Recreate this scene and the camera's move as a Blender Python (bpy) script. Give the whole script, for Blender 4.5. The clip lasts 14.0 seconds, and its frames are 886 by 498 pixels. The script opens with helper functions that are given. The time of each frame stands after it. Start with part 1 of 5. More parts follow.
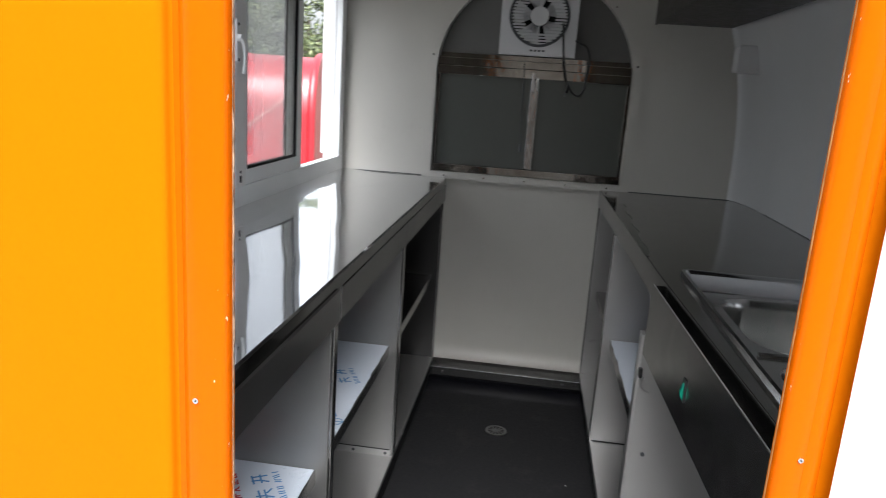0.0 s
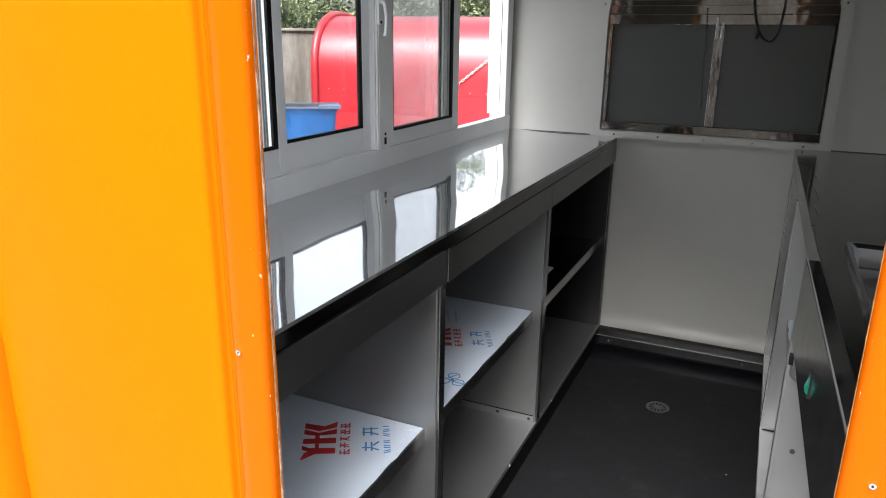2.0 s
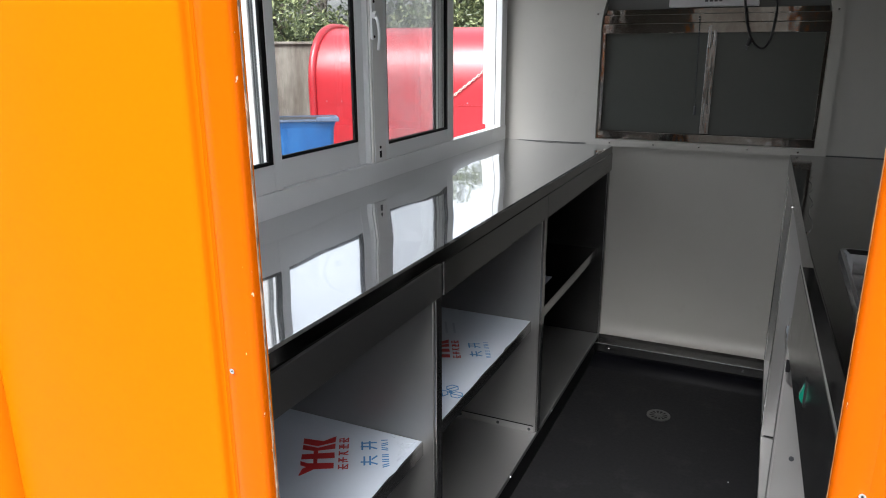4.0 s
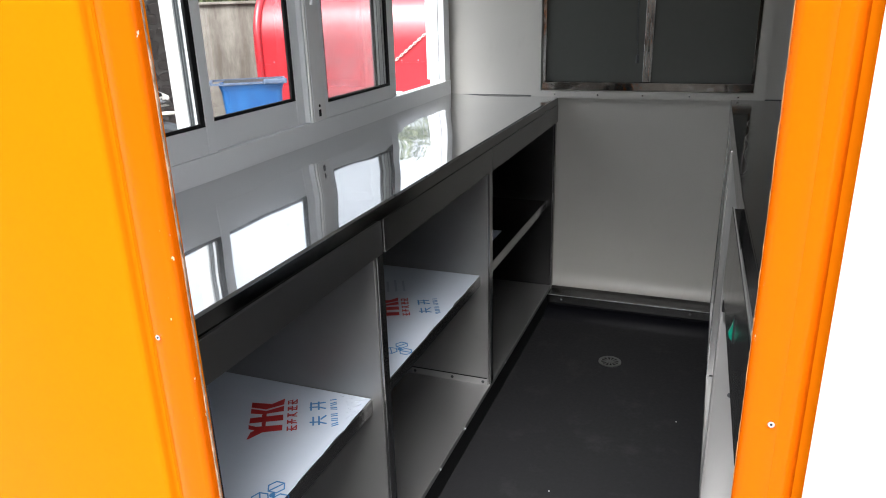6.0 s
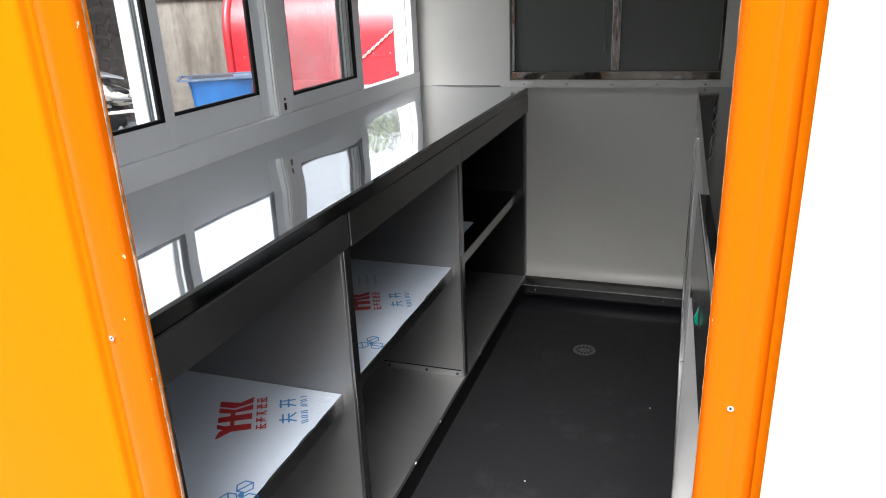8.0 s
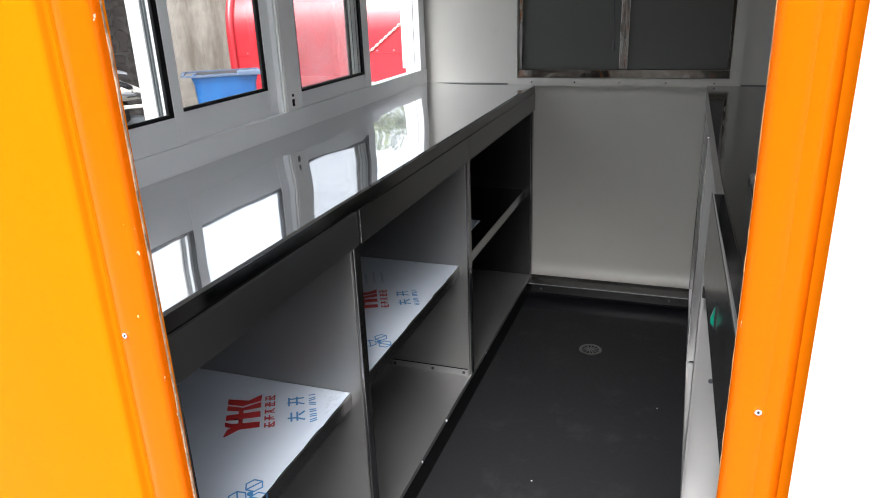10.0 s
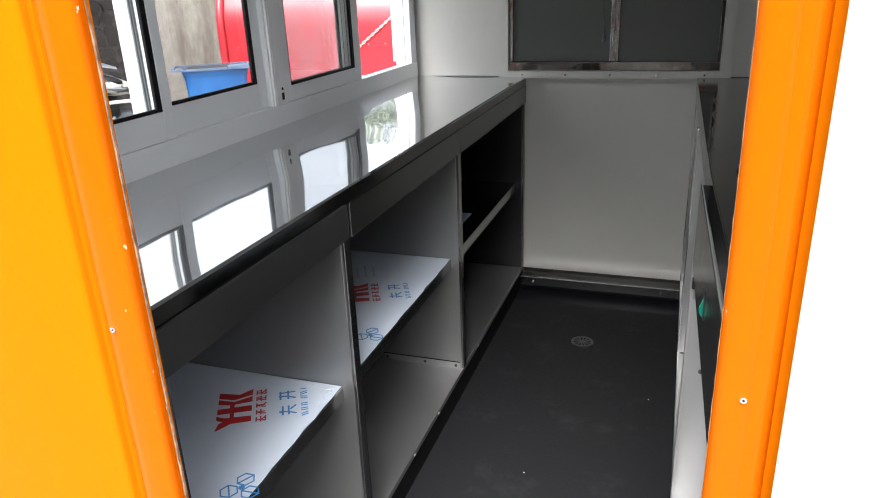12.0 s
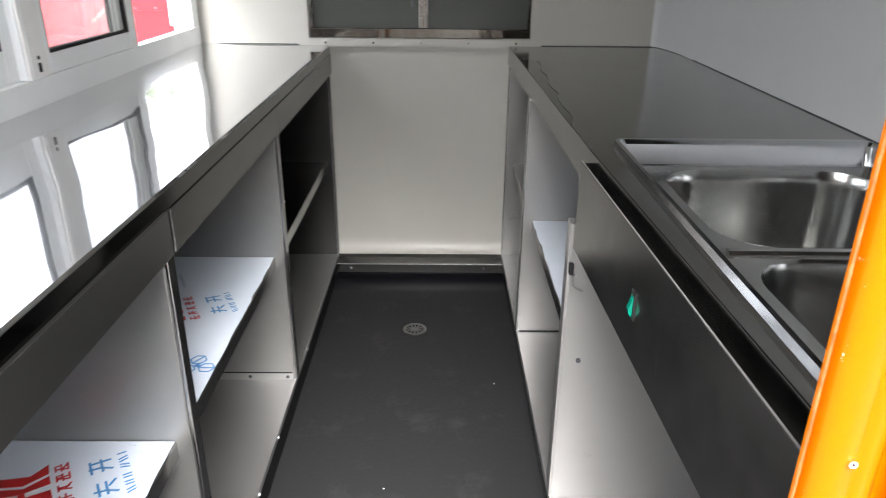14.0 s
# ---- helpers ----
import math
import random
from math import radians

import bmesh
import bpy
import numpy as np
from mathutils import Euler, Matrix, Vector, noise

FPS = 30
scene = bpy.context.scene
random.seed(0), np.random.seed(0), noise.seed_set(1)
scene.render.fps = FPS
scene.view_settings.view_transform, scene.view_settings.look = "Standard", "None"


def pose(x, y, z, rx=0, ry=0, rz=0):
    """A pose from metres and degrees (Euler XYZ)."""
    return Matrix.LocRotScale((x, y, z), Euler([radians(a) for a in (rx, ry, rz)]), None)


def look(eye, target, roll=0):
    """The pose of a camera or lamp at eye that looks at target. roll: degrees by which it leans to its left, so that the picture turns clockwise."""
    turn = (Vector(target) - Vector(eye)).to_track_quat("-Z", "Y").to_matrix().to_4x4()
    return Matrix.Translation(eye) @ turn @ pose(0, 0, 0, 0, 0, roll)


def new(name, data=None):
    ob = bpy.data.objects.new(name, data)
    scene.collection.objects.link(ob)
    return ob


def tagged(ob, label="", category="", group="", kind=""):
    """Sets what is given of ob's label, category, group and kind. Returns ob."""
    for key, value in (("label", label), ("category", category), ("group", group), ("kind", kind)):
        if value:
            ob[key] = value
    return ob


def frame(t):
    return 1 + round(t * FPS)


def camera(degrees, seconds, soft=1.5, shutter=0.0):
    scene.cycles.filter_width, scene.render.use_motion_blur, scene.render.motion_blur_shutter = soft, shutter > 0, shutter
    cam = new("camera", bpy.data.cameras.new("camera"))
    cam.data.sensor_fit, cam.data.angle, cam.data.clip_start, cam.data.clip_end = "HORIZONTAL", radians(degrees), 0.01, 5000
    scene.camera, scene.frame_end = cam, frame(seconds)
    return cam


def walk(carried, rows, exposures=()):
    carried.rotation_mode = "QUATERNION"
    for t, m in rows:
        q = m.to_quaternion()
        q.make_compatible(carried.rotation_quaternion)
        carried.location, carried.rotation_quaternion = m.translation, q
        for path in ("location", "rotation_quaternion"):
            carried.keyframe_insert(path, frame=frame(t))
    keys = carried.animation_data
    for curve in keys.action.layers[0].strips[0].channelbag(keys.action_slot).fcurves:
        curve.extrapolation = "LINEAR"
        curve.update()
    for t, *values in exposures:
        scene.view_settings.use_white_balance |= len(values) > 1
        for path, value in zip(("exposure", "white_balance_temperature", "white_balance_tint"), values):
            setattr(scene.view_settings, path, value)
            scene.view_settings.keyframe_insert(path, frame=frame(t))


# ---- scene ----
cam = camera(64.3, 14.0, 1.0, 0.25)

# camera path: seconds, eye, target, roll
PATH = [
    (0, (-0.029, 0.347, 1.218), (-0.26, 2.282, 0.767), 3.9),
    (0.1, (0.005, 0.35, 1.228), (-0.321, 2.268, 0.764), 3.5),
    (0.5, (0.131, 0.442, 1.233), (-0.501, 2.281, 0.763), 0.5),
    (1, (0.173, 0.485, 1.229), (-0.555, 2.273, 0.707), 1.1),
    (1.5, (0.16, 0.478, 1.214), (-0.614, 2.221, 0.611), 0.9),
    (2, (0.151, 0.447, 1.216), (-0.646, 2.187, 0.637), 0.8),
    (2.5, (0.155, 0.439, 1.218), (-0.649, 2.181, 0.656), 0.3),
    (5, (0.178, 0.461, 1.226), (-0.611, 2.214, 0.675), -0.7),
    (5.5, (0.193, 0.465, 1.215), (-0.509, 2.224, 0.572), -1.3),
    (6, (0.197, 0.47, 1.214), (-0.493, 2.226, 0.55), -1.7),
    (6.5, (0.204, 0.483, 1.205), (-0.431, 2.247, 0.509), -1.9),
    (7, (0.207, 0.485, 1.207), (-0.428, 2.252, 0.52), -2.3),
    (7.5, (0.21, 0.485, 1.206), (-0.43, 2.251, 0.521), -2.2),
    (8, (0.212, 0.487, 1.207), (-0.418, 2.257, 0.523), -2.4),
    (10.5, (0.189, 0.492, 1.203), (-0.44, 2.259, 0.509), -1.9),
    (11, (0.193, 0.494, 1.198), (-0.417, 2.258, 0.479), -1.8),
    (11.5, (0.195, 0.492, 1.201), (-0.415, 2.258, 0.487), -1.9),
    (12, (0.197, 0.491, 1.203), (-0.416, 2.259, 0.496), -2.2),
    (12.5, (0.203, 0.499, 1.202), (-0.373, 2.28, 0.498), -2.3),
    (13, (0.195, 0.514, 1.201), (-0.353, 2.298, 0.482), -2.5),
    (13.5, (0.138, 0.56, 1.194), (-0.214, 2.399, 0.491), -0.8),
    (13.7, (0.087, 0.609, 1.181), (-0.125, 2.463, 0.461), 0.0),
    (13.9, (0.031, 0.661, 1.171), (-0.034, 2.504, 0.396), 0.4),
    (14, (0.007, 0.683, 1.169), (0.017, 2.521, 0.381), 0.5),
]
walk(cam, [(t, look(eye, target, roll)) for t, eye, target, roll in PATH],
     [(0.0, 1.98, 6220, 10), (0.5, 2.04, 6220, 10), (1.5, 2.04, 6220, 10), (2.5, 2.06, 6220, 10), (5.0, 1.72, 6220, 10), (5.5, 1.94, 6220, 10), (6.5, 2.16, 6220, 10), (13.0, 2.18, 6220, 10), (13.5, 2.26, 6220, 10), (13.8, 2.86, 6220, 10), (14.0, 3.19, 6420, 10)])

# ---------- light ----------
world = bpy.data.worlds.new("overcast_sky")
scene.world = world
world.use_nodes = True
wn = world.node_tree.nodes
sky = wn.new("ShaderNodeTexSky")
sky.sky_type = "NISHITA"
sky.sun_disc = False
sky.sun_elevation, sky.sun_rotation = radians(53), radians(177)
sky.air_density, sky.dust_density, sky.ozone_density = 1.0, 6.0, 1.0
veil_of_cloud = wn.new("ShaderNodeHueSaturation")
veil_of_cloud.inputs["Saturation"].default_value = 0.22
world.node_tree.links.new(sky.outputs[0], veil_of_cloud.inputs["Color"])
world.node_tree.links.new(veil_of_cloud.outputs[0], wn["Background"].inputs[0])
wn["Background"].inputs[1].default_value = 0.15
sun = new("sun", bpy.data.lights.new("sun", "SUN"))
sun.data.energy, sun.data.angle, sun.data.color = 1.25, radians(42), (1.0, 0.98, 0.95)
sun.matrix_world = look((0.3, -5.0, 6.8), (0, 0, 0))


# ---------- materials ----------
def material(name, colour, rough=0.5, metal=0.0, spec=0.5):
    m = bpy.data.materials.new(name)
    m.use_nodes = True
    b = m.node_tree.nodes["Principled BSDF"]
    b.inputs["Base Color"].default_value = (*colour, 1)
    b.inputs["Roughness"].default_value = rough
    b.inputs["Metallic"].default_value = metal
    b.inputs["Specular IOR Level"].default_value = spec
    return m


def coords(m, scale=(1, 1, 1)):
    n, l = m.node_tree.nodes, m.node_tree.links
    tc, mp = n.new("ShaderNodeTexCoord"), n.new("ShaderNodeMapping")
    mp.inputs["Scale"].default_value = scale
    l.new(tc.outputs["Object"], mp.inputs["Vector"])
    return mp.outputs[0]


def noisy(m, scale, detail=4.0, stretch=(1, 1, 1), rough=0.55):
    n, l = m.node_tree.nodes, m.node_tree.links
    t = n.new("ShaderNodeTexNoise")
    t.inputs["Scale"].default_value, t.inputs["Detail"].default_value = scale, detail
    t.inputs["Roughness"].default_value = rough
    l.new(coords(m, stretch), t.inputs["Vector"])
    return t.outputs["Fac"]


def ramp(m, fac, stops):
    r = m.node_tree.nodes.new("ShaderNodeValToRGB")
    e = r.color_ramp.elements
    while len(e) < len(stops):
        e.new(0.5)
    for k, (p, c) in enumerate(stops):
        e[k].position = p
        e[k].color = (*c, 1) if len(c) == 3 else c
    m.node_tree.links.new(fac, r.inputs[0])
    return r.outputs[0]


def blend(m, fac, a, b, mode="MIX"):
    n, l = m.node_tree.nodes, m.node_tree.links
    x = n.new("ShaderNodeMix")
    x.data_type, x.blend_type = "RGBA", mode
    for sock, v in ((x.inputs[0], fac), (x.inputs[6], a), (x.inputs[7], b)):
        if isinstance(v, bpy.types.NodeSocket):
            l.new(v, sock)
        else:
            sock.default_value = v if isinstance(v, (int, float)) else (*v, 1)
    return x.outputs[2]


def put(m, name, sock):
    m.node_tree.links.new(sock, m.node_tree.nodes["Principled BSDF"].inputs[name])


def bumped(m, fac, strength, distance):
    n, l = m.node_tree.nodes, m.node_tree.links
    b = n.new("ShaderNodeBump")
    b.inputs["Strength"].default_value, b.inputs["Distance"].default_value = strength, distance
    l.new(fac, b.inputs["Height"])
    old = m.node_tree.nodes["Principled BSDF"].inputs["Normal"]
    if old.is_linked:
        l.new(old.links[0].from_socket, b.inputs["Normal"])
    l.new(b.outputs[0], old)


def grey(v):
    return (v, v, v)


def varied(name, lo, hi, scale, rough=(0.4, 0.6), metal=0.0, stretch=(1, 1, 1), bump=0.0, fine=40.0, spec=0.5):
    """A surface with variation at two scales in colour and gloss, and fine relief."""
    m = material(name, hi, rough[0], metal, spec)
    big, small = noisy(m, scale, 5, stretch), noisy(m, fine, 4, stretch)
    base = ramp(m, big, [(0.3, lo), (0.7, hi)])
    put(m, "Base Color", blend(m, 0.25, base, ramp(m, small, [(0.3, lo), (0.7, hi)])))
    put(m, "Roughness", ramp(m, small, [(0.3, grey(rough[0])), (0.7, grey(rough[1]))]))
    if bump:
        bumped(m, small, 0.5, bump)
    return m


def sheet_steel(name, lo, hi, scale, rough, metal):
    """A plain steel sheet whose tone and gloss drift slowly."""
    m = material(name, hi, rough[0], metal)
    drift = noisy(m, scale, 3, (1, 0.6, 1))
    put(m, "Base Color", ramp(m, drift, [(0.3, lo), (0.7, hi)]))
    put(m, "Roughness", ramp(m, noisy(m, scale * 1.7, 3), [(0.3, grey(rough[0])), (0.7, grey(rough[1]))]))
    return m


orange = varied("orange_gelcoat", (0.40, 0.100, 0.0), (0.413, 0.104, 0.0), 2, (0.285, 0.34), fine=25, spec=0.02)
orange_trim = varied("orange_trim_paint", (0.385, 0.067, 0.0), (0.41, 0.074, 0.0), 5, (0.18, 0.265), fine=30, spec=0.06)
# paint worn off in chips along the edges beside the doorway
chips = noisy(orange_trim, 130, 3, (1, 1, 0.5), 0.6)
split_x = orange_trim.node_tree.nodes.new("ShaderNodeSeparateXYZ")
orange_trim.node_tree.links.new(coords(orange_trim), split_x.inputs[0])
edge = None
for middle, reach in ((-0.3445, 0.0085), (0.2425, 0.0018)):
    near = orange_trim.node_tree.nodes.new("ShaderNodeMath")
    near.operation = "COMPARE"
    near.inputs[1].default_value, near.inputs[2].default_value = middle, reach
    orange_trim.node_tree.links.new(split_x.outputs[0], near.inputs[0])
    if edge is None:
        edge = near.outputs[0]
    else:
        both = orange_trim.node_tree.nodes.new("ShaderNodeMath")
        both.operation = "ADD"
        orange_trim.node_tree.links.new(edge, both.inputs[0])
        orange_trim.node_tree.links.new(near.outputs[0], both.inputs[1])
        edge = both.outputs[0]
worn = blend(orange_trim, 1.0, ramp(orange_trim, chips, [(0.70, grey(0)), (0.73, grey(1))]), edge, "MULTIPLY")
put(orange_trim, "Base Color", blend(orange_trim, worn, (0.40, 0.072, 0.0), (0.50, 0.36, 0.24)))
chipped = varied("raw_fibreglass_edge", (0.07, 0.035, 0.015), (0.36, 0.25, 0.17), 70, (0.7, 0.9), bump=0.003, fine=150)
dull_edge = varied("tan_fibreglass_edge", (0.30, 0.12, 0.03), (0.46, 0.24, 0.09), 60, (0.5, 0.7), fine=150)
white_panel = varied("white_composite_panel", (0.456, 0.447, 0.412), (0.506, 0.496, 0.457), 1.6, (0.32, 0.45), fine=60)
grime = ramp(white_panel, noisy(white_panel, 6, 9, (1, 1, 0.7), 0.72), [(0.58, grey(0)), (0.82, grey(0.32))])
put(white_panel, "Base Color", blend(white_panel, grime, ramp(white_panel, noisy(white_panel, 1.6, 5), [(0.3, (0.456, 0.447, 0.412)), (0.7, (0.506, 0.496, 0.457))]), (0.30, 0.287, 0.258)))
side_panel_mat = varied("pale_grey_composite_panel", (0.50, 0.508, 0.512), (0.55, 0.558, 0.562), 1.4, (0.30, 0.42), fine=50)
white_paint = varied("white_paint", (0.74, 0.74, 0.73), (0.82, 0.82, 0.81), 3, (0.3, 0.45))
door_white = varied("white_door_skin", (0.80, 0.80, 0.80), (0.86, 0.86, 0.86), 3, (0.3, 0.4))
alu = varied("silver_aluminium_profile", (0.80, 0.82, 0.83), (0.85, 0.87, 0.88), 4, (0.29, 0.38), 0.15, fine=9)
channel_grey = varied("darker_grey_channel", (0.13, 0.15, 0.152), (0.19, 0.21, 0.212), 9, (0.35, 0.5), 0.3)
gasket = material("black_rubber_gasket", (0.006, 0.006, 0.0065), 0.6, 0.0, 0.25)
coving_rubber = material("black_coving_rubber", (0.006, 0.006, 0.008), 0.5, 0.0, 0.10)
plastic_white = varied("white_fan_plastic", (0.60, 0.605, 0.615), (0.65, 0.657, 0.665), 8, (0.3, 0.4))
plastic_dark = material("dark_grey_plastic", (0.05, 0.055, 0.06), 0.4)
# Overhead steel; the unlit underside's dark is put into its base
shelf_shaded = varied("shelf_steel_shade_in_base", (0.022, 0.019, 0.017), (0.034, 0.030, 0.027), 4, (0.4, 0.5))
black = material("black_cable_rubber", (0.01, 0.01, 0.01), 0.45)
chrome = material("chrome", (0.75, 0.76, 0.78), 0.12, 1.0)

# polished worktop steel: gently uneven sheet with faint smears
polished = varied("polished_stainless_sheet", (0.66, 0.665, 0.675), (0.72, 0.725, 0.735), 2.5, (0.02, 0.04), 1.0, fine=14)
bumped(polished, noisy(polished, 3.6, 1.0, (1, 0.9, 1), 0.3), 0.30, 0.014)


def hazed(m, share, rough):
    """A second, duller sheen over part of the light that a surface throws back."""
    n, l = m.node_tree.nodes, m.node_tree.links
    a, b, x = n["Principled BSDF"], n.new("ShaderNodeBsdfPrincipled"), n.new("ShaderNodeMixShader")
    for name in ("Base Color", "Normal"):
        if a.inputs[name].is_linked:
            l.new(a.inputs[name].links[0].from_socket, b.inputs[name])
    b.inputs["Metallic"].default_value, b.inputs["Roughness"].default_value = a.inputs["Metallic"].default_value, rough
    x.inputs[0].default_value = share
    l.new(a.outputs[0], x.inputs[1])
    l.new(b.outputs[0], x.inputs[2])
    l.new(x.outputs[0], n["Material Output"].inputs[0])


hazed(polished, 0.24, 0.25)
# duller worktop steel beside the sink
dull_top = varied("dull_worktop_stainless", (0.265, 0.26, 0.252), (0.335, 0.33, 0.318), 3, (0.12, 0.18), 1.0, (1, 0.3, 1), fine=40)
bumped(dull_top, noisy(dull_top, 3.0, 1.0), 0.25, 0.006)
# Bare steel whose base holds the dark surroundings it mirrors
mirrored_dark_steel = varied("stainless_with_mirrored_dark", (0.13, 0.128, 0.124), (0.17, 0.167, 0.162), 8, (0.08, 0.12), 1.0, fine=30)
# brushed cabinet steel
brushed = varied("brushed_stainless_sheet", (0.37, 0.366, 0.36), (0.43, 0.426, 0.418), 2, (0.33, 0.39), 0.78, (1, 0.2, 1), fine=70)
bumped(brushed, noisy(brushed, 3.0, 1.0), 0.25, 0.006)
smears = ramp(brushed, noisy(brushed, 11, 7, (1, 1, 1.6), 0.62), [(0.66, grey(0)), (0.76, grey(0.55))])
put(brushed, "Base Color", blend(brushed, smears, ramp(brushed, noisy(brushed, 2, 5, (1, 0.05, 1)), [(0.3, (0.37, 0.366, 0.36)), (0.7, (0.43, 0.426, 0.418))]), (0.20, 0.195, 0.185)))
# Front faces: smoother than brushed, base lowered for the dark floor they mirror
front = varied("satin_front_stainless", (0.28, 0.276, 0.272), (0.36, 0.355, 0.35), 2, (0.19, 0.24), 1.0, (1, 0.2, 1), fine=70)
bumped(front, noisy(front, 3.0, 1.0), 0.2, 0.005)
tray_steel = sheet_steel("satin_tray_stainless", (0.40, 0.396, 0.39), (0.47, 0.466, 0.46), 2, (0.285, 0.33), 0.86)
bumped(tray_steel, noisy(tray_steel, 3.0, 1.0), 0.25, 0.006)
post_steel = varied("bright_post_stainless", (0.46, 0.458, 0.452), (0.56, 0.557, 0.55), 3, (0.15, 0.20), 1.0, (1, 1, 0.2), fine=50)
panel_steel = varied("smooth_panel_stainless", (0.28, 0.277, 0.272), (0.34, 0.337, 0.331), 2, (0.20, 0.26), 1.0, fine=20)
bumped(panel_steel, noisy(panel_steel, 3.0, 1.0), 0.15, 0.004)
# Darker copy of brushed for the left bays: their shade is in the base
shaded_divider_steel = varied("divider_stainless_shade_in_base", (0.27, 0.267, 0.262), (0.32, 0.317, 0.311), 2, (0.33, 0.39), 0.84, (1, 0.5, 1), fine=30)
bumped(shaded_divider_steel, noisy(shaded_divider_steel, 3.0, 1.0), 0.25, 0.006)
# Cabinet steel with the bays' shade put into its base colour
bay_shade_steel = varied("bay_steel_shade_in_base", (0.075, 0.074, 0.073), (0.09, 0.089, 0.088), 2, (0.30, 0.33), 1.0, fine=12)
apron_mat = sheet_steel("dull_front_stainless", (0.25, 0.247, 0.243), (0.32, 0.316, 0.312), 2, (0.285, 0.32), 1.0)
# Darker copy of the apron steel: the mirrored floor's dark is in its base
apron_shaded = sheet_steel("apron_stainless_shade_in_base", (0.17, 0.168, 0.165), (0.22, 0.218, 0.213), 2, (0.20, 0.26), 1.0)
drain_steel = varied("dull_drain_steel", (0.16, 0.16, 0.16), (0.26, 0.26, 0.255), 40, (0.3, 0.4), 1.0, fine=200)
satin = varied("tarnished_stainless_strip", (0.34, 0.315, 0.285), (0.60, 0.59, 0.56), 7, (0.05, 0.10), 1.0, fine=70)
bumped(satin, noisy(satin, 9, 2), 0.45, 0.005)
tarnish = ramp(satin, noisy(satin, 5, 4, (1, 1, 0.4), 0.6), [(0.50, grey(0)), (0.68, grey(0.55))])
put(satin, "Base Color", blend(satin, tarnish, ramp(satin, noisy(satin, 7, 5), [(0.3, (0.36, 0.34, 0.31)), (0.7, (0.62, 0.61, 0.585))]), (0.20, 0.125, 0.085)))
stile_steel = varied("bright_stile_stainless", (0.50, 0.495, 0.49), (0.72, 0.715, 0.71), 9, (0.05, 0.09), 1.0, (1, 1, 0.15), fine=90)
bumped(stile_steel, noisy(stile_steel, 9, 2, (6, 1, 1)), 0.6, 0.006)
sink_steel = varied("satin_sink_steel", (0.43, 0.43, 0.417), (0.50, 0.50, 0.487), 6, (0.15, 0.21), 1.0, fine=60)
rim_steel = varied("bright_rim_steel", (0.58, 0.59, 0.61), (0.66, 0.67, 0.69), 6, (0.12, 0.18), 1.0, fine=60)

rubber_floor = varied("black_rubber_flooring", (0.011, 0.011, 0.012), (0.017, 0.017, 0.018), 2.2, (0.46, 0.60), fine=90, bump=0.0008, spec=0.06)
scuff = noisy(rubber_floor, 7, 8, (1, 1, 1), 0.7)
put(rubber_floor, "Base Color", blend(rubber_floor, ramp(rubber_floor, scuff, [(0.54, grey(0)), (0.80, grey(0.5))]), (0.018, 0.018, 0.019), (0.053, 0.053, 0.052)))

# Unseen lining; its dark base is chosen to cut bounced light indoors
lining_board = varied("unseen_lining_darkened", (0.07, 0.06, 0.05), (0.11, 0.095, 0.08), 3, (0.5, 0.6))
tinted = varied("grey_tinted_frosted_glass", (0.073, 0.079, 0.071), (0.084, 0.090, 0.081), 2, (0.25, 0.27), fine=50)
arch_board = varied("dark_grey_backing_board", (0.10, 0.10, 0.095), (0.125, 0.125, 0.118), 3, (0.45, 0.55))
film_mat = varied("white_protective_film", (0.44, 0.483, 0.547), (0.483, 0.525, 0.59), 4, (0.28, 0.38), fine=35)
bumped(film_mat, noisy(film_mat, 28, 3), 0.25, 0.002)
print_red = varied("dark_red_print", (0.33, 0.010, 0.012), (0.42, 0.018, 0.018), 30, (0.4, 0.5))
print_blue = varied("blue_print", (0.02, 0.13, 0.32), (0.035, 0.18, 0.40), 30, (0.4, 0.5))
print_faint = varied("faint_grey_blue_print", (0.30, 0.34, 0.42), (0.36, 0.40, 0.48), 30, (0.4, 0.5))
green = material("green_translucent_switch", (0.0, 0.19, 0.12), 0.10)
green.node_tree.nodes["Principled BSDF"].inputs["Transmission Weight"].default_value = 0.35

glass = material("clear_glass", (0.97, 0.985, 0.98), 0.0)
glass.node_tree.nodes["Principled BSDF"].inputs["Transmission Weight"].default_value = 1.0
glass.node_tree.nodes["Principled BSDF"].inputs["IOR"].default_value = 1.45
# glass with a thin veil of dust
dusty = bpy.data.materials.new("dusty_glass")
dusty.use_nodes = True
gb = dusty.node_tree.nodes["Principled BSDF"]
gb.inputs["Transmission Weight"].default_value, gb.inputs["Roughness"].default_value, gb.inputs["IOR"].default_value = 1.0, 0.0, 1.45
veil, mixer = dusty.node_tree.nodes.new("ShaderNodeBsdfTranslucent"), dusty.node_tree.nodes.new("ShaderNodeMixShader")
veil.inputs[0].default_value = (0.75, 0.76, 0.78, 1)
dl = dusty.node_tree.links
dl.new(ramp(dusty, noisy(dusty, 9, 6), [(0.3, grey(0.07)), (0.8, grey(0.15))]), mixer.inputs[0])
dl.new(gb.outputs[0], mixer.inputs[1])
dl.new(veil.outputs[0], mixer.inputs[2])
dl.new(mixer.outputs[0], dusty.node_tree.nodes["Material Output"].inputs[0])

# outdoors
concrete = varied("worn_grey_concrete_yard", (0.20, 0.196, 0.188), (0.27, 0.266, 0.257), 0.6, (0.75, 0.9), fine=9, bump=0.004)
render_wall = varied("weathered_cement_render", (0.15, 0.135, 0.115), (0.23, 0.21, 0.18), 1.1, (0.8, 0.95), fine=9, bump=0.004)
streaks = noisy(render_wall, 3.5, 6, (1, 1, 0.16), 0.65)
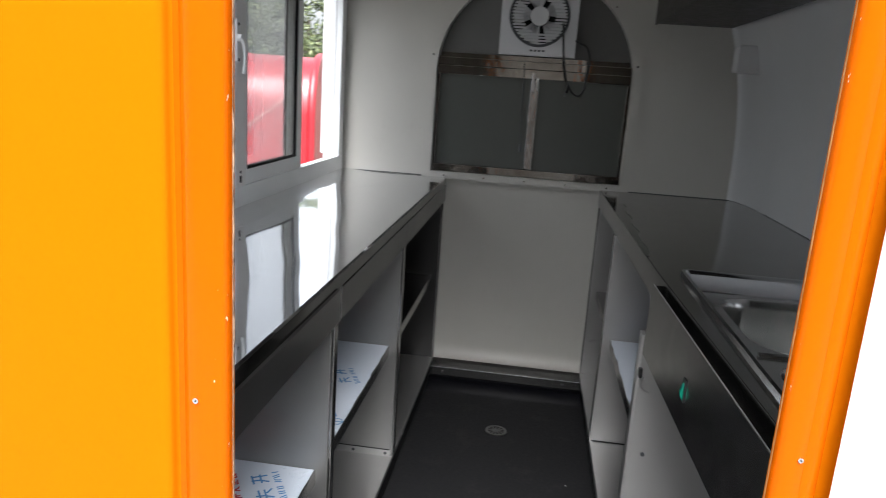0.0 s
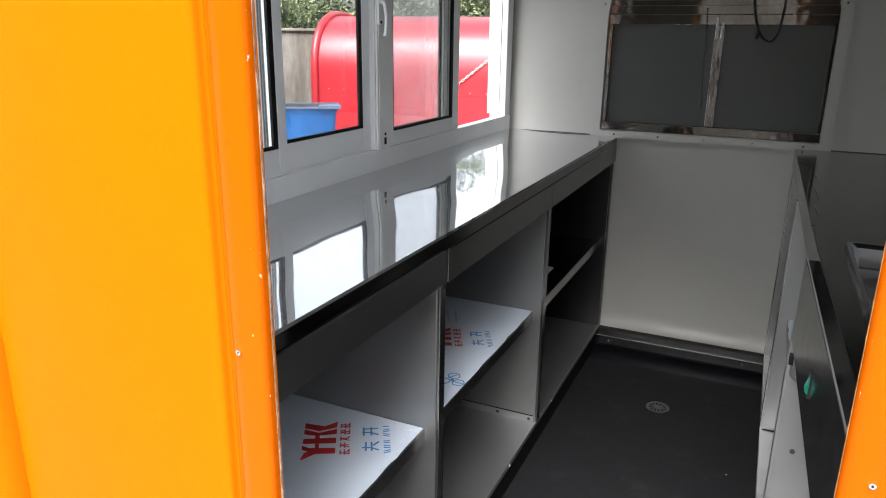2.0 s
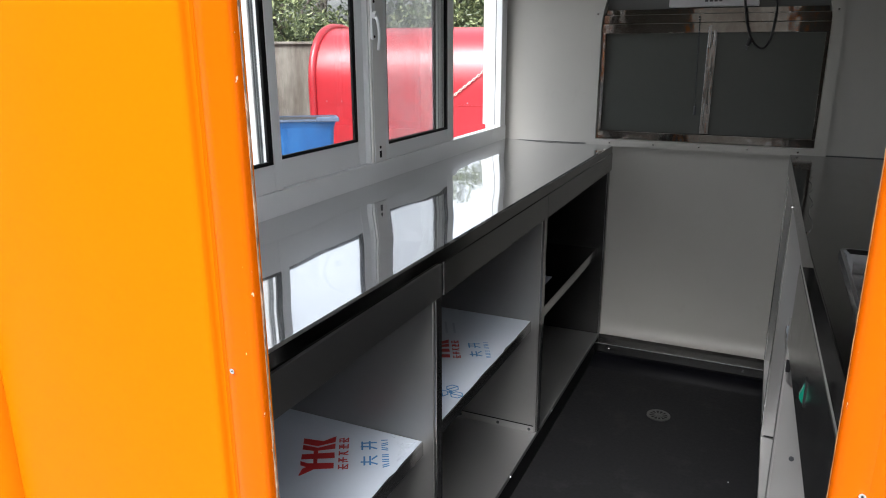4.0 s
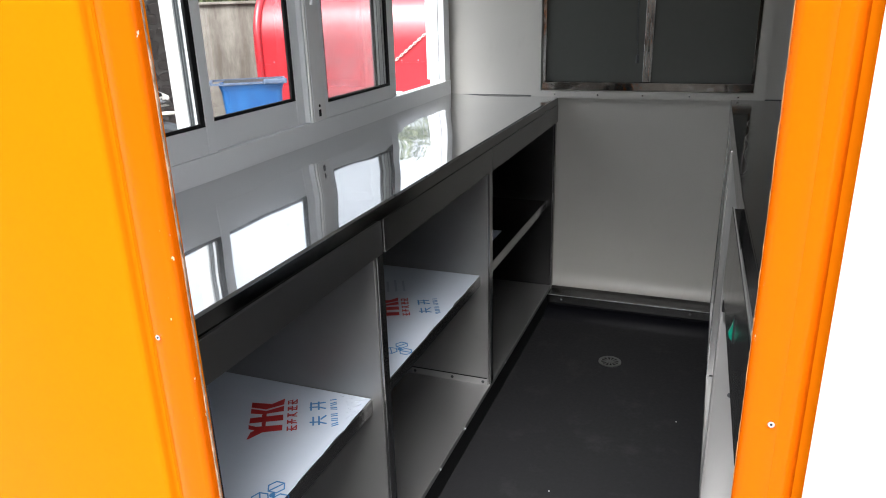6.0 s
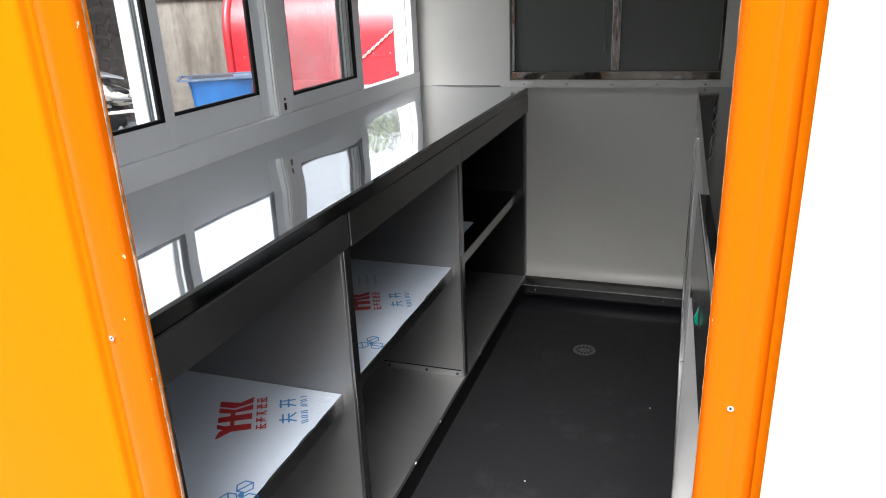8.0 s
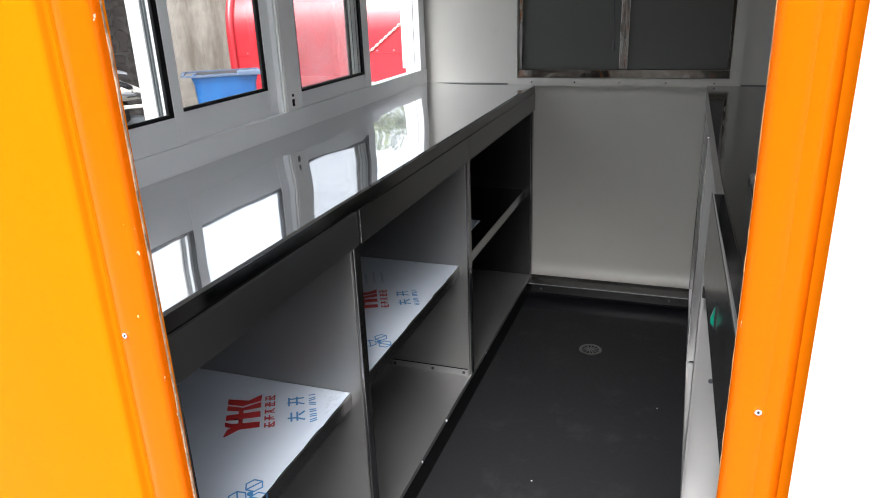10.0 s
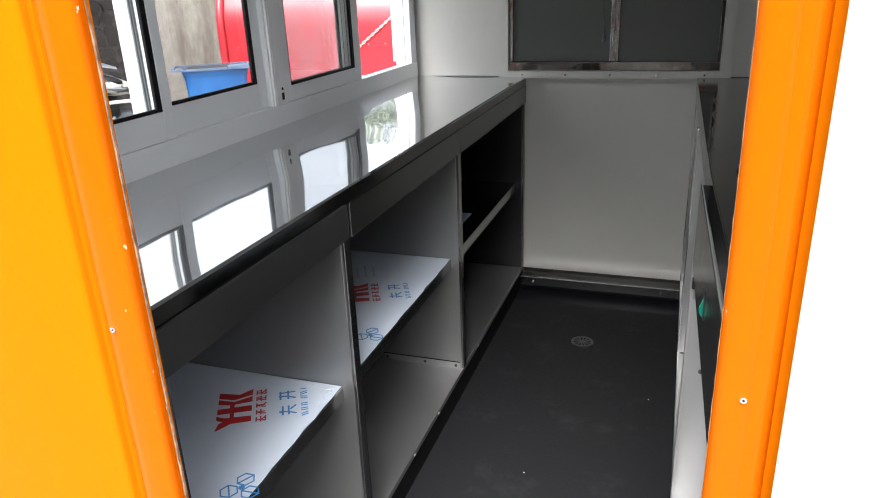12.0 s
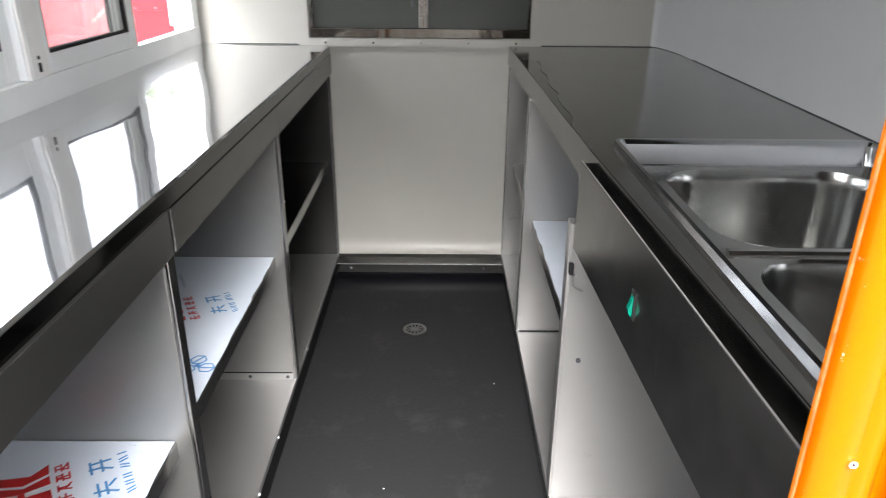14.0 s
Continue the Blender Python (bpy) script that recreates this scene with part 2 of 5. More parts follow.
put(render_wall, "Base Color", blend(render_wall, ramp(render_wall, streaks, [(0.40, grey(0.85)), (0.60, grey(0))]), ramp(render_wall, noisy(render_wall, 9, 8, (1, 1, 0.6), 0.7), [(0.3, (0.15, 0.133, 0.113)), (0.7, (0.24, 0.22, 0.19))]), (0.095, 0.08, 0.063)))
stone = varied("dark_field_stone", (0.030, 0.024, 0.021), (0.085, 0.070, 0.062), 9, (0.75, 0.9), fine=40, bump=0.006)
mortar = varied("grey_mortar", (0.075, 0.066, 0.060), (0.125, 0.112, 0.103), 8, (0.85, 0.95), fine=60)
red_gel = varied("red_gelcoat", (0.27, 0.004, 0.010), (0.33, 0.006, 0.013), 1.5, (0.45, 0.52), fine=20, spec=0.25)
red_gel.node_tree.nodes["Principled BSDF"].inputs["Coat Weight"].default_value = 1.0
red_gel.node_tree.nodes["Principled BSDF"].inputs["Coat Roughness"].default_value = 0.30
rope_mat = varied("pale_rope", (0.45, 0.25, 0.22), (0.65, 0.45, 0.40), 30, (0.8, 0.9))
blue_plastic = varied("blue_bin_plastic", (0.003, 0.05, 0.18), (0.016, 0.110, 0.31), 9, (0.35, 0.5), stretch=(1, 1, 0.3), fine=30)
blue_worn = varied("scuffed_blue_rim", (0.03, 0.05, 0.09), (0.10, 0.13, 0.19), 25, (0.5, 0.7))
tyre = varied("black_tyre_rubber", (0.012, 0.012, 0.012), (0.03, 0.03, 0.03), 20, (0.7, 0.85))
grey_metal = material("dull_grey_metal", (0.32, 0.32, 0.33), 0.4, 0.8)
scooter_white = varied("dirty_cream_scooter_plastic", (0.26, 0.245, 0.21), (0.36, 0.34, 0.30), 9, (0.3, 0.45))
patches = ramp(scooter_white, noisy(scooter_white, 7, 3, (1, 1, 1.5), 0.5), [(0.50, grey(0)), (0.53, grey(1))])
put(scooter_white, "Base Color", blend(scooter_white, patches, (0.40, 0.38, 0.33), (0.045, 0.043, 0.04)))
bark = varied("grey_brown_bark", (0.05, 0.042, 0.035), (0.12, 0.10, 0.085), 6, (0.85, 0.95), stretch=(1, 1, 0.25), fine=30, bump=0.01)
leafm = material("green_leaves", (0.07, 0.11, 0.035), 0.45)
isl = leafm.node_tree.nodes.new("ShaderNodeNewGeometry")
put(leafm, "Base Color", ramp(leafm, isl.outputs["Random Per Island"], [(0.0, (0.04, 0.055, 0.024)), (0.55, (0.095, 0.122, 0.052)), (1.0, (0.22, 0.245, 0.11))]))


# ---------- mesh helpers ----------
def mesh_of(name, bm, mat, smooth=False):
    me = bpy.data.meshes.new(name)
    bmesh.ops.recalc_face_normals(bm, faces=bm.faces)
    bm.to_mesh(me)
    bm.free()
    for m in mat if isinstance(mat, (list, tuple)) else [mat]:
        me.materials.append(m)
    if smooth:
        me.polygons.foreach_set("use_smooth", [True] * len(me.polygons))
        me.set_sharp_from_angle(angle=radians(38))
    return me


def part(name, bm, mat, parent, label="", smooth=False):
    ob = new(name, mesh_of(name, bm, mat, smooth))
    if parent is not None:
        ob.parent = parent
        ob.matrix_parent_inverse = parent.matrix_world.inverted() if parent.type != "EMPTY" else Matrix.Translation(-parent.location)
    return tagged(ob, label)


def thing(name, at, label, category, group="", kind=""):
    ob = new(name)
    ob.location = at
    ob.empty_display_size = 0.1
    return tagged(ob, label, category, group, kind)


def structure(name, bm, mat, label, category, smooth=False):
    return tagged(new(name, mesh_of(name, bm, mat, smooth)), label, category, kind="structure")


def box(x0, x1, y0, y1, z0, z1, bev=0.0, bm=None):
    own = bmesh.new()
    m = Matrix.Translation(((x0 + x1) / 2, (y0 + y1) / 2, (z0 + z1) / 2)) @ Matrix.Diagonal((x1 - x0, y1 - y0, z1 - z0, 1))
    bmesh.ops.create_cube(own, size=1, matrix=m)
    if bev:
        bmesh.ops.bevel(own, geom=own.edges[:], offset=bev, segments=2, affect="EDGES", profile=0.5)
    return join(bm, own)


def join(bm, own):
    if bm is None:
        return own
    me = bpy.data.meshes.new("tmp")
    own.to_mesh(me)
    own.free()
    bm.from_mesh(me)
    bpy.data.meshes.remove(me)
    return bm


def rod(p, q, r, seg=12, bm=None, r2=None):
    """A cylinder or cone from p to q."""
    own = bmesh.new()
    p, q = Vector(p), Vector(q)
    turn = (q - p).to_track_quat("Z", "Y").to_matrix().to_4x4()
    bmesh.ops.create_cone(own, cap_ends=True, segments=seg, radius1=r, radius2=r if r2 is None else r2, depth=(q - p).length,
                          matrix=Matrix.Translation((p + q) / 2) @ turn)
    return join(bm, own)


def tube(pts, r, seg=8, bm=None, closed=False):
    """A round bar swept along points."""
    own = bmesh.new()
    pts = [Vector(p) for p in pts]
    n = len(pts)
    rings, up = [], None
    for k, p in enumerate(pts):
        a = pts[(k - 1) % n] if closed or k else pts[0]
        b = pts[(k + 1) % n] if closed or k < n - 1 else pts[-1]
        d = (b - a).normalized()
        if up is None:
            up = d.orthogonal().normalized()
        up = (up - d * up.dot(d)).normalized()
        side = d.cross(up)
        rings.append([own.verts.new(p + r * (math.cos(t) * up + math.sin(t) * side)) for t in [2 * math.pi * j / seg for j in range(seg)]])
    for k in range(n if closed else n - 1):
        a, b = rings[k], rings[(k + 1) % n]
        for j in range(seg):
            own.faces.new((a[j], a[(j + 1) % seg], b[(j + 1) % seg], b[j]))
    if not closed:
        own.faces.new(rings[0][::-1])
        own.faces.new(rings[-1])
    return join(bm, own)


def prism(outline, axis, lo, hi, bm=None):
    """An outline of (u, v) pushed along an axis: x takes (y, z), y takes (x, z), z takes (x, y)."""
    own = bmesh.new()
    at = {"x": lambda u, v, w: (w, u, v), "y": lambda u, v, w: (u, w, v), "z": lambda u, v, w: (u, v, w)}[axis]
    a = [own.verts.new(at(u, v, lo)) for u, v in outline]
    b = [own.verts.new(at(u, v, hi)) for u, v in outline]
    n = len(outline)
    for k in range(n):
        own.faces.new((a[k], a[(k + 1) % n], b[(k + 1) % n], b[k]))
    own.faces.new(a[::-1])
    own.faces.new(b)
    return join(bm, own)


def ring(outer, inner, axis, lo, hi, bm=None):
    """A flat sheet between two outlines with the same number of corners, with thickness."""
    own = bmesh.new()
    at = {"x": lambda u, v, w: (w, u, v), "y": lambda u, v, w: (u, w, v), "z": lambda u, v, w: (u, v, w)}[axis]
    loops = [[own.verts.new(at(u, v, w)) for u, v in loop] for loop, w in ((outer, lo), (inner, lo), (inner, hi), (outer, hi))]
    n = len(outer)
    for i in range(4):
        a, b = loops[i], loops[(i + 1) % 4]
        for k in range(n):
            own.faces.new((a[k], a[(k + 1) % n], b[(k + 1) % n], b[k]))
    return join(bm, own)


def rect(u0, u1, v0, v1):
    return [(u0, v0), (u1, v0), (u1, v1), (u0, v1)]


def rounded(u0, u1, v0, v1, r, n=7):
    pts = []
    for cx, cy, a0 in ((u1 - r, v0 + r, -90), (u1 - r, v1 - r, 0), (u0 + r, v1 - r, 90), (u0 + r, v0 + r, 180)):
        pts += [(cx + r * math.cos(radians(a0 + 90 * k / n)), cy + r * math.sin(radians(a0 + 90 * k / n))) for k in range(n + 1)]
    return pts


def cast(outline, centre, angles):
    """Where rays from the centre leave an outline that surrounds it."""
    out = []
    for a in angles:
        d, best = (math.cos(a), math.sin(a)), None
        for (x0, y0), (x1, y1) in zip(outline, outline[1:] + outline[:1]):
            ex, ey = x1 - x0, y1 - y0
            den = d[0] * ey - d[1] * ex
            if abs(den) < 1e-9:
                continue
            t = ((x0 - centre[0]) * ey - (y0 - centre[1]) * ex) / den
            s = ((x0 - centre[0]) * d[1] - (y0 - centre[1]) * d[0]) / den
            if t > 0 and -1e-6 <= s <= 1 + 1e-6 and (best is None or t < best):
                best = t
        out.append((centre[0] + best * d[0], centre[1] + best * d[1]))
    return out


def wall_with_hole(outer, inner, axis, lo, hi, centre):
    """A wall of any outline with one opening, both seen round the centre."""
    angles = sorted({round(math.atan2(v - centre[1], u - centre[0]), 5) for u, v in outer + inner})
    return ring(cast(outer, centre, angles), cast(inner, centre, angles), axis, lo, hi)


# ---------- the trailer's shell ----------
XL, XR, YR, YF = -0.807, 0.765, 1.06, 3.15     # inner faces: left, right, rear (door) and far wall
APEX, TOPX = 2.02, -0.02
GROUND = -0.50


def side_x(z, grow=0.0):
    """The bowed right side's inner face at height z."""
    if z <= 0.95:
        return XR + grow
    k = (z - 0.95) / (APEX - 0.95 + grow)
    return TOPX + (XR + grow - TOPX) * max(0.0, 1 - k ** 2.3) ** (1 / 2.3)


def arch_profile(grow=0.0):
    """The section's outline from the right foot over the roof to the left foot."""
    pts = [(XR + grow, -0.03 - grow), (XR + grow, 0.5)]
    for k in range(19):
        z = 0.95 + (APEX + grow - 0.95) * math.sin(math.pi / 2 * k / 18)
        pts.append((side_x(z, grow) if k < 18 else TOPX, z))
    for k in range(13):
        a = math.pi / 2 * (k + 1) / 13
        pts.append((TOPX - (TOPX - XL + grow) * math.sin(a) ** 0.87, 1.64 + (APEX + grow - 1.64) * max(0.0, math.cos(a)) ** 0.87))
    pts.append((XL - grow, -0.03 - grow))
    return pts


inner_p, outer_p = arch_profile(), arch_profile(0.035)


def shell_piece(a, b, y0, y1):
    bm = bmesh.new()
    loop = inner_p[a:b] + outer_p[a:b][::-1]
    prism(loop, "y", y0, y1, bm)
    return bm


split = 14
structure("wall_right", shell_piece(0, split, YR, YF), side_panel_mat, "plain pale grey composite wall, bowed towards the roof", "wall", True)
structure("ceiling", shell_piece(split - 1, len(inner_p) - 1, YR, YF), white_panel, "plain white arched trailer ceiling", "ceiling", True)
WIN = (1.13, 3.101, 0.893, 1.60)
structure("wall_left", wall_with_hole(rect(YR, YF, -0.065, 1.645), rect(*WIN), "x", XL - 0.035, XL, (2.1, 1.25)), white_panel,
          "white composite wall with a long serving window", "wall")
structure("floor", box(XL - 0.03, XR + 0.03, YR - 0.03, YF + 0.03, -0.065, 0.0), rubber_floor, "black rubber flooring with dusty scuffs", "floor")

structure("skirt", box(XL + 0.08, XR - 0.08, YR + 0.05, YF - 0.10, GROUND + 0.001, -0.066), plastic_dark, "plain dark skirt under the trailer floor", "skirt")

# far wall with the arched opening; the sheet below the worktops sits a little deeper
ACX, ACZ, AR, AB = -0.063, 1.275, 0.372, 0.884


def arch_outline(grow):
    pts = [(ACX - AR - grow, AB - grow * 0.75), (ACX + AR + grow, AB - grow * 0.75)]
    for k in range(33):
        a = math.pi * k / 32
        pts.append((ACX + (AR + grow) * math.cos(a), ACZ + (AR + grow) * math.sin(a)))
    return pts


upper = [(x, max(z, 0.846)) for x, z in outer_p]
structure("wall_far", wall_with_hole(upper, arch_outline(0), "y", YF, YF + 0.04, (ACX, 1.25)), white_panel,
          "white composite end wall with an arched opening", "wall")
low = [(YF + 0.05, 0.846), (YF + 0.012, 0.846), (YF + 0.012, 0.16)]
low += [(YF + 0.012 - 0.035 * (1 - math.cos(a)), 0.16 - 0.06 * math.sin(a)) for a in [math.pi / 2 * k / 8 for k in range(1, 9)]]
low += [(YF + 0.022, 0.092), (YF + 0.022, -0.064), (YF + 0.05, -0.064)]
structure("wall_far_lower", prism(low, "x", XL - 0.03, XR + 0.03), white_panel, "white lower wall sheet curved at its foot", "wall", True)
trim = structure("trim_arch", ring(arch_outline(0.036), arch_outline(0.0), "y", YF - 0.014, YF - 0.0005), white_panel,
                 "flat white trim round the arched opening", "trim")
for k in range(5):
    part("rivet", rod((-0.38 + 0.16 * k, YF - 0.0175, 0.871), (-0.38 + 0.16 * k, YF - 0.0135, 0.871), 0.0035, 8), chrome, trim)
for a in (0.15, 0.75, math.pi - 0.75, math.pi - 0.15):
    px, pz = ACX + (AR + 0.018) * math.cos(a), ACZ + (AR + 0.018) * math.sin(a)
    part("rivet", rod((px, YF - 0.0175, pz), (px, YF - 0.0135, pz), 0.0035, 8), chrome, trim)

# rounded cove where the far wall meets the bowed side
bm = bmesh.new()
rows = []
for z in np.linspace(0.863, 1.7, 22):
    xw, rx, ry = side_x(float(z)) + 0.001, 0.05, 0.34
    row = [(xw, YF + 0.001)] + [(xw - rx + rx * math.cos(a), YF - ry + ry * math.sin(a)) for a in [math.pi / 2 * k / 10 for k in range(11)]]
    rows.append([bm.verts.new((x, y, float(z))) for x, y in row])
for a, b in zip(rows, rows[1:]):
    for k in range(len(a)):
        j = (k + 1) % len(a)
        bm.faces.new((a[k], a[j], b[j], b[k]))
bm.faces.new(rows[0])
bm.faces.new(rows[-1][::-1])
structure("trim_cove", bm, side_panel_mat, "pale grey rounded corner sheet", "trim", True)

# steel kick strip at the far wall's foot
kick = structure("baseboard", prism([(YF + 0.02, 0.097), (YF - 0.012, 0.095), (YF - 0.049, 0.0735), (YF - 0.052, 0.070), (YF - 0.0505, 0.070), (YF - 0.012, 0.0925), (YF + 0.02, 0.0925)], "x", -0.383, 0.250), front,
                 "folded stainless kick strip with rivets over black coving", "baseboard")
part("kick_face", prism([(YF - 0.0515, 0.0695), (YF - 0.0500, 0.036), (YF - 0.047, 0.036), (YF - 0.0495, 0.0695)], "x", -0.383, 0.250), front, kick, "upright steel face with rivets")
part("kick_hem", box(-0.383, 0.250, YF - 0.0535, YF - 0.0515, 0.0695, 0.0722, 0.0006), brushed, kick, "thin bright hem")
part("coving", prism([(YF + 0.01, 0.0004), (YF - 0.130, 0.0004), (YF - 0.112, 0.0016), (YF - 0.090, 0.0046), (YF - 0.070, 0.0105), (YF - 0.060, 0.0150), (YF - 0.050, 0.0170), (YF - 0.044, 0.0175), (YF - 0.034, 0.022), (YF - 0.030, 0.034), (YF + 0.01, 0.034)], "x", -0.383, 0.250), coving_rubber, kick, "black rubber coving at the floor", True)
for px, pz in ((-0.326, 0.050), (0.173, 0.052)):
    part("rivet", rod((px, YF - 0.0545, pz), (px, YF - 0.049, pz), 0.0042, 8), chrome, kick)

# rear wall with the doorway
DL, DR, DTOP = -0.338, 0.241, 1.88
WY = 1.044            # outer face of the rear wall
rear = structure("wall_rear", wall_with_hole(outer_p, rect(DL, DR, -0.02, DTOP), "y", WY, WY + 0.006, (-0.05, 0.95)), orange, "glossy orange fibreglass rear wall", "wall")
# Unseen inner face, kept dark to lower the light inside
part("inner_lining", wall_with_hole(outer_p, rect(DL - 0.03, DR + 0.03, -0.02, DTOP + 0.02), "y", WY + 0.0065, YR, (-0.05, 0.95)), lining_board, rear, "unseen inner lining, darkened to cut bounced light")
rim_line = [(x, WY + 0.008, z) for x, z in arch_profile(0.058)]
# One rim, two tones: shade of the turned-away right half is in its colour
structure("trim_corner_right", tube(rim_line[:21], 0.052, 14), orange_trim, "thick rounded orange rim round the trailer's end", "trim", True)
structure("trim_corner_left", tube(rim_line[20:], 0.052, 14), orange, "thick rounded orange rim round the trailer's end", "trim", True)
# raw cut edge of the fibreglass beside the doorway
jag = random.Random(12)
for name, x, sgn, widest, edge_mat in (("trim_edge_left", DL, 1, 0.0024, chipped), ("trim_edge_right", DR, -1, 0.0006, dull_edge)):
    pts = [(x - sgn * 0.002, DTOP), (x - sgn * 0.002, -0.02)]
    w = 0.001
    for k in range(421):
        w = min(widest, max(0.0002, w + jag.uniform(-0.0006, 0.0006)))
        pts.append((x + sgn * w, -0.02 + (DTOP + 0.02) * k / 420))
    structure(name, prism(pts, "y", WY + 0.0004, WY + 0.0028), edge_mat, "rough cut fibreglass edge beside the doorway", "trim")


def moulding(name, x_in, x_out, label):
    """An upright rounded orange door moulding with a groove at its outer side and screws."""
    w = x_out - x_in
    if w < 0:
        # Last points: added thin flange, its deeper orange standing for the groove's shade
        sec = [(0.0, 0.0), (0.0, 0.006), (0.03, 0.0105), (0.09, 0.0132), (0.14, 0.0134), (0.20, 0.0142), (0.32, 0.0155), (0.55, 0.0160), (0.75, 0.0145), (0.86, 0.0110), (0.94, 0.0050), (0.99, 0.0016), (1.17, 0.0012), (1.18, 0.0)]
    else:
        sec = [(0.0, 0.0), (0.0, 0.006), (0.05, 0.0095), (0.14, 0.0125), (0.34, 0.0135), (0.50, 0.0125), (0.57, 0.0112), (0.64, 0.0125), (0.80, 0.0125), (0.93, 0.008), (1.0, 0.0)]
    outline = [(x_in + w * u, WY - d) for u, d in sec]
    ob = structure(name, prism(outline, "z", -0.06, DTOP + 0.05), orange_trim, label, "trim", True)
    for z in (0.24, 0.862 if w < 0 else 0.878, 1.50):
        px = x_in + w * (0.62 if w < 0 else 0.46)
        deep = 0.0030 if w < 0 else 0.0
        part("screw", rod((px, WY - 0.0155 - deep, z), (px, WY - 0.0125 - deep, z), 0.0034 if w < 0 else 0.0028, 12), chrome, ob)
        part("screw_slot", rod((px, WY - 0.0160 - deep, z), (px, WY - 0.0154 - deep, z), 0.0010, 6), gasket, ob)
    return ob


part("raised_panel", prism([(-0.826, WY - 0.0003), (-0.824, WY - 0.006), (-0.818, WY - 0.011), (-0.808, WY - 0.012), (-0.413, WY - 0.012), (-0.4085, WY - 0.0112), (-0.4055, WY - 0.009), (-0.4042, WY - 0.005), (-0.402, WY - 0.0022), (-0.398, WY - 0.0003)], "z", -0.04, 1.58), orange, rear, "smooth raised orange panel", True)
moulding("trim_left", DL, DL - 0.056, "rounded orange door moulding with chipped paint and screws")
moulding("trim_right", DR, DR + 0.047, "rounded orange door moulding with chipped paint and screws")

# open door leaf, hinged beside the doorway
door = thing("door_1", (DR + 0.055, 1.0, 0.0), "white inner face of the open trailer door", "door", kind="structure")
ang = radians(-58)
hinge = Vector((DR + 0.050, 1.022, 0))
def door_box(u0, u1, v0, v1, z0, z1, bev=0.0):
    b = box(u0, u1, v0, v1, z0, z1, bev)
    bmesh.ops.transform(b, matrix=Matrix.Translation(hinge) @ Matrix.Rotation(ang, 4, "Z"), verts=b.verts)
    return b
part("door_skin", door_box(0.0, 0.55, 0.0, 0.026, -0.02, 1.86, 0.003), door_white, door)
part("door_outer_skin", door_box(0.0, 0.55, 0.0265, 0.032, -0.02, 1.86), orange, door, "orange outer skin")


# ---------- serving windows ----------
def bar_frame(y0, y1, z0, z1, w, x0, x1, bottom=None):
    """A rectangular window frame with mitre-free bars as one mesh."""
    b = bottom or w
    bm = box(x0, x1, y0, y0 + w, z0, z1, 0.0015)
    box(x0, x1, y1 - w, y1, z0, z1, 0.0015, bm)
    box(x0 + 0.0005, x1 - 0.0005, y0 + w, y1 - w, z0, z0 + b, 0.0015, bm)
    box(x0 + 0.0005, x1 - 0.0005, y0 + w, y1 - w, z1 - w, z1, 0.0015, bm)
    return bm


def sash(parent, y0, y1, z0, z1, x, pane_mat, left=0.04, right=0.04, bottom=0.052):
    """A sliding sash of 11 mm profiles; x is its inner face."""
    bm = box(x - 0.011, x, y0, y0 + left, z0, z1, 0.0015)
    box(x - 0.011, x, y1 - right, y1, z0, z1, 0.0015, bm)
    box(x - 0.0108, x - 0.0005, y0 + left, y1 - right, z0, z0 + bottom, 0.001, bm)
    box(x - 0.0108, x - 0.0005, y0 + left, y1 - right, z1 - 0.04, z1, 0.001, bm)
    s = part("sash", bm, alu, parent, "silver aluminium sliding sash")
    g = bmesh.new()
    a0, a1, c0, c1 = y0 + left, y1 - right, z0 + bottom, z1 - 0.04
    for u0, u1, v0, v1 in ((a0, a0 + 0.005, c0, c1), (a1 - 0.015, a1, c0, c1), (a0 + 0.005, a1 - 0.015, c0, c0 + 0.008), (a0 + 0.005, a1 - 0.015, c1 - 0.006, c1)):
        box(x - 0.0105, x - 0.0015, u0 + 0.0003, u1 - 0.0003, v0 + 0.0003, v1 - 0.0003, 0, g)
    part("gasket", g, gasket, s, "black rubber gasket")
    p = part("pane", box(x - 0.0085, x - 0.0045, a0 + 0.002, a1 - 0.002, c0 + 0.002, c1 - 0.002), pane_mat, s, "clear glass pane")
    p.visible_shadow = False
    return s


def window_unit(name, y0, y1, label):
    return thing(name, (XL, (y0 + y1) / 2, 0.862), label, "window", kind="structure")


win = window_unit("window_1", 1.13, 2.08, "silver sliding window over the worktop, partly open")
part("window_sill", prism([(-0.796, 0.8625), (-0.796, 0.919), (-0.797, 0.920), (-0.8255, 0.920), (-0.8262, 0.896), (-0.862, 0.894), (-0.862, 0.8625)], "y", 1.10, 3.135), alu, win, "plain silver sill profile")
part("window_frame", bar_frame(1.13, 2.1120, 0.8965, 1.60, 0.018, -0.862, -0.8265, 0.004), alu, win)
sash(win, 1.20, 1.700, 0.9205, 1.585, -0.799, glass, 0.04, 0.029, 0.058)
sash(win, 1.664, 2.078, 0.9205, 1.585, -0.812, glass, 0.040, 0.036, 0.062)
part("centre_jamb", box(-0.872, -0.8375, 1.664, 1.702, 0.9272, 1.581, 0.002), white_paint, win, "white outer centre jamb")
part("jamb_channel", box(-0.8370, -0.8236, 1.666, 1.700, 0.9272, 1.581, 0.001), channel_grey, win, "grey grooved channel")
for x in (-0.8335, -0.8275):
    part("channel_groove", box(x - 0.0012, x + 0.0012, 1.6650, 1.6665, 0.9275, 1.58), plastic_dark, win, "thin dark groove")
win2 = window_unit("window_2", 2.08, 3.10, "silver sliding window with both sashes pushed aside")
part("window_frame", bar_frame(2.1125, 3.10, 0.8965, 1.60, 0.018, -0.862, -0.8265, 0.004), alu, win2)
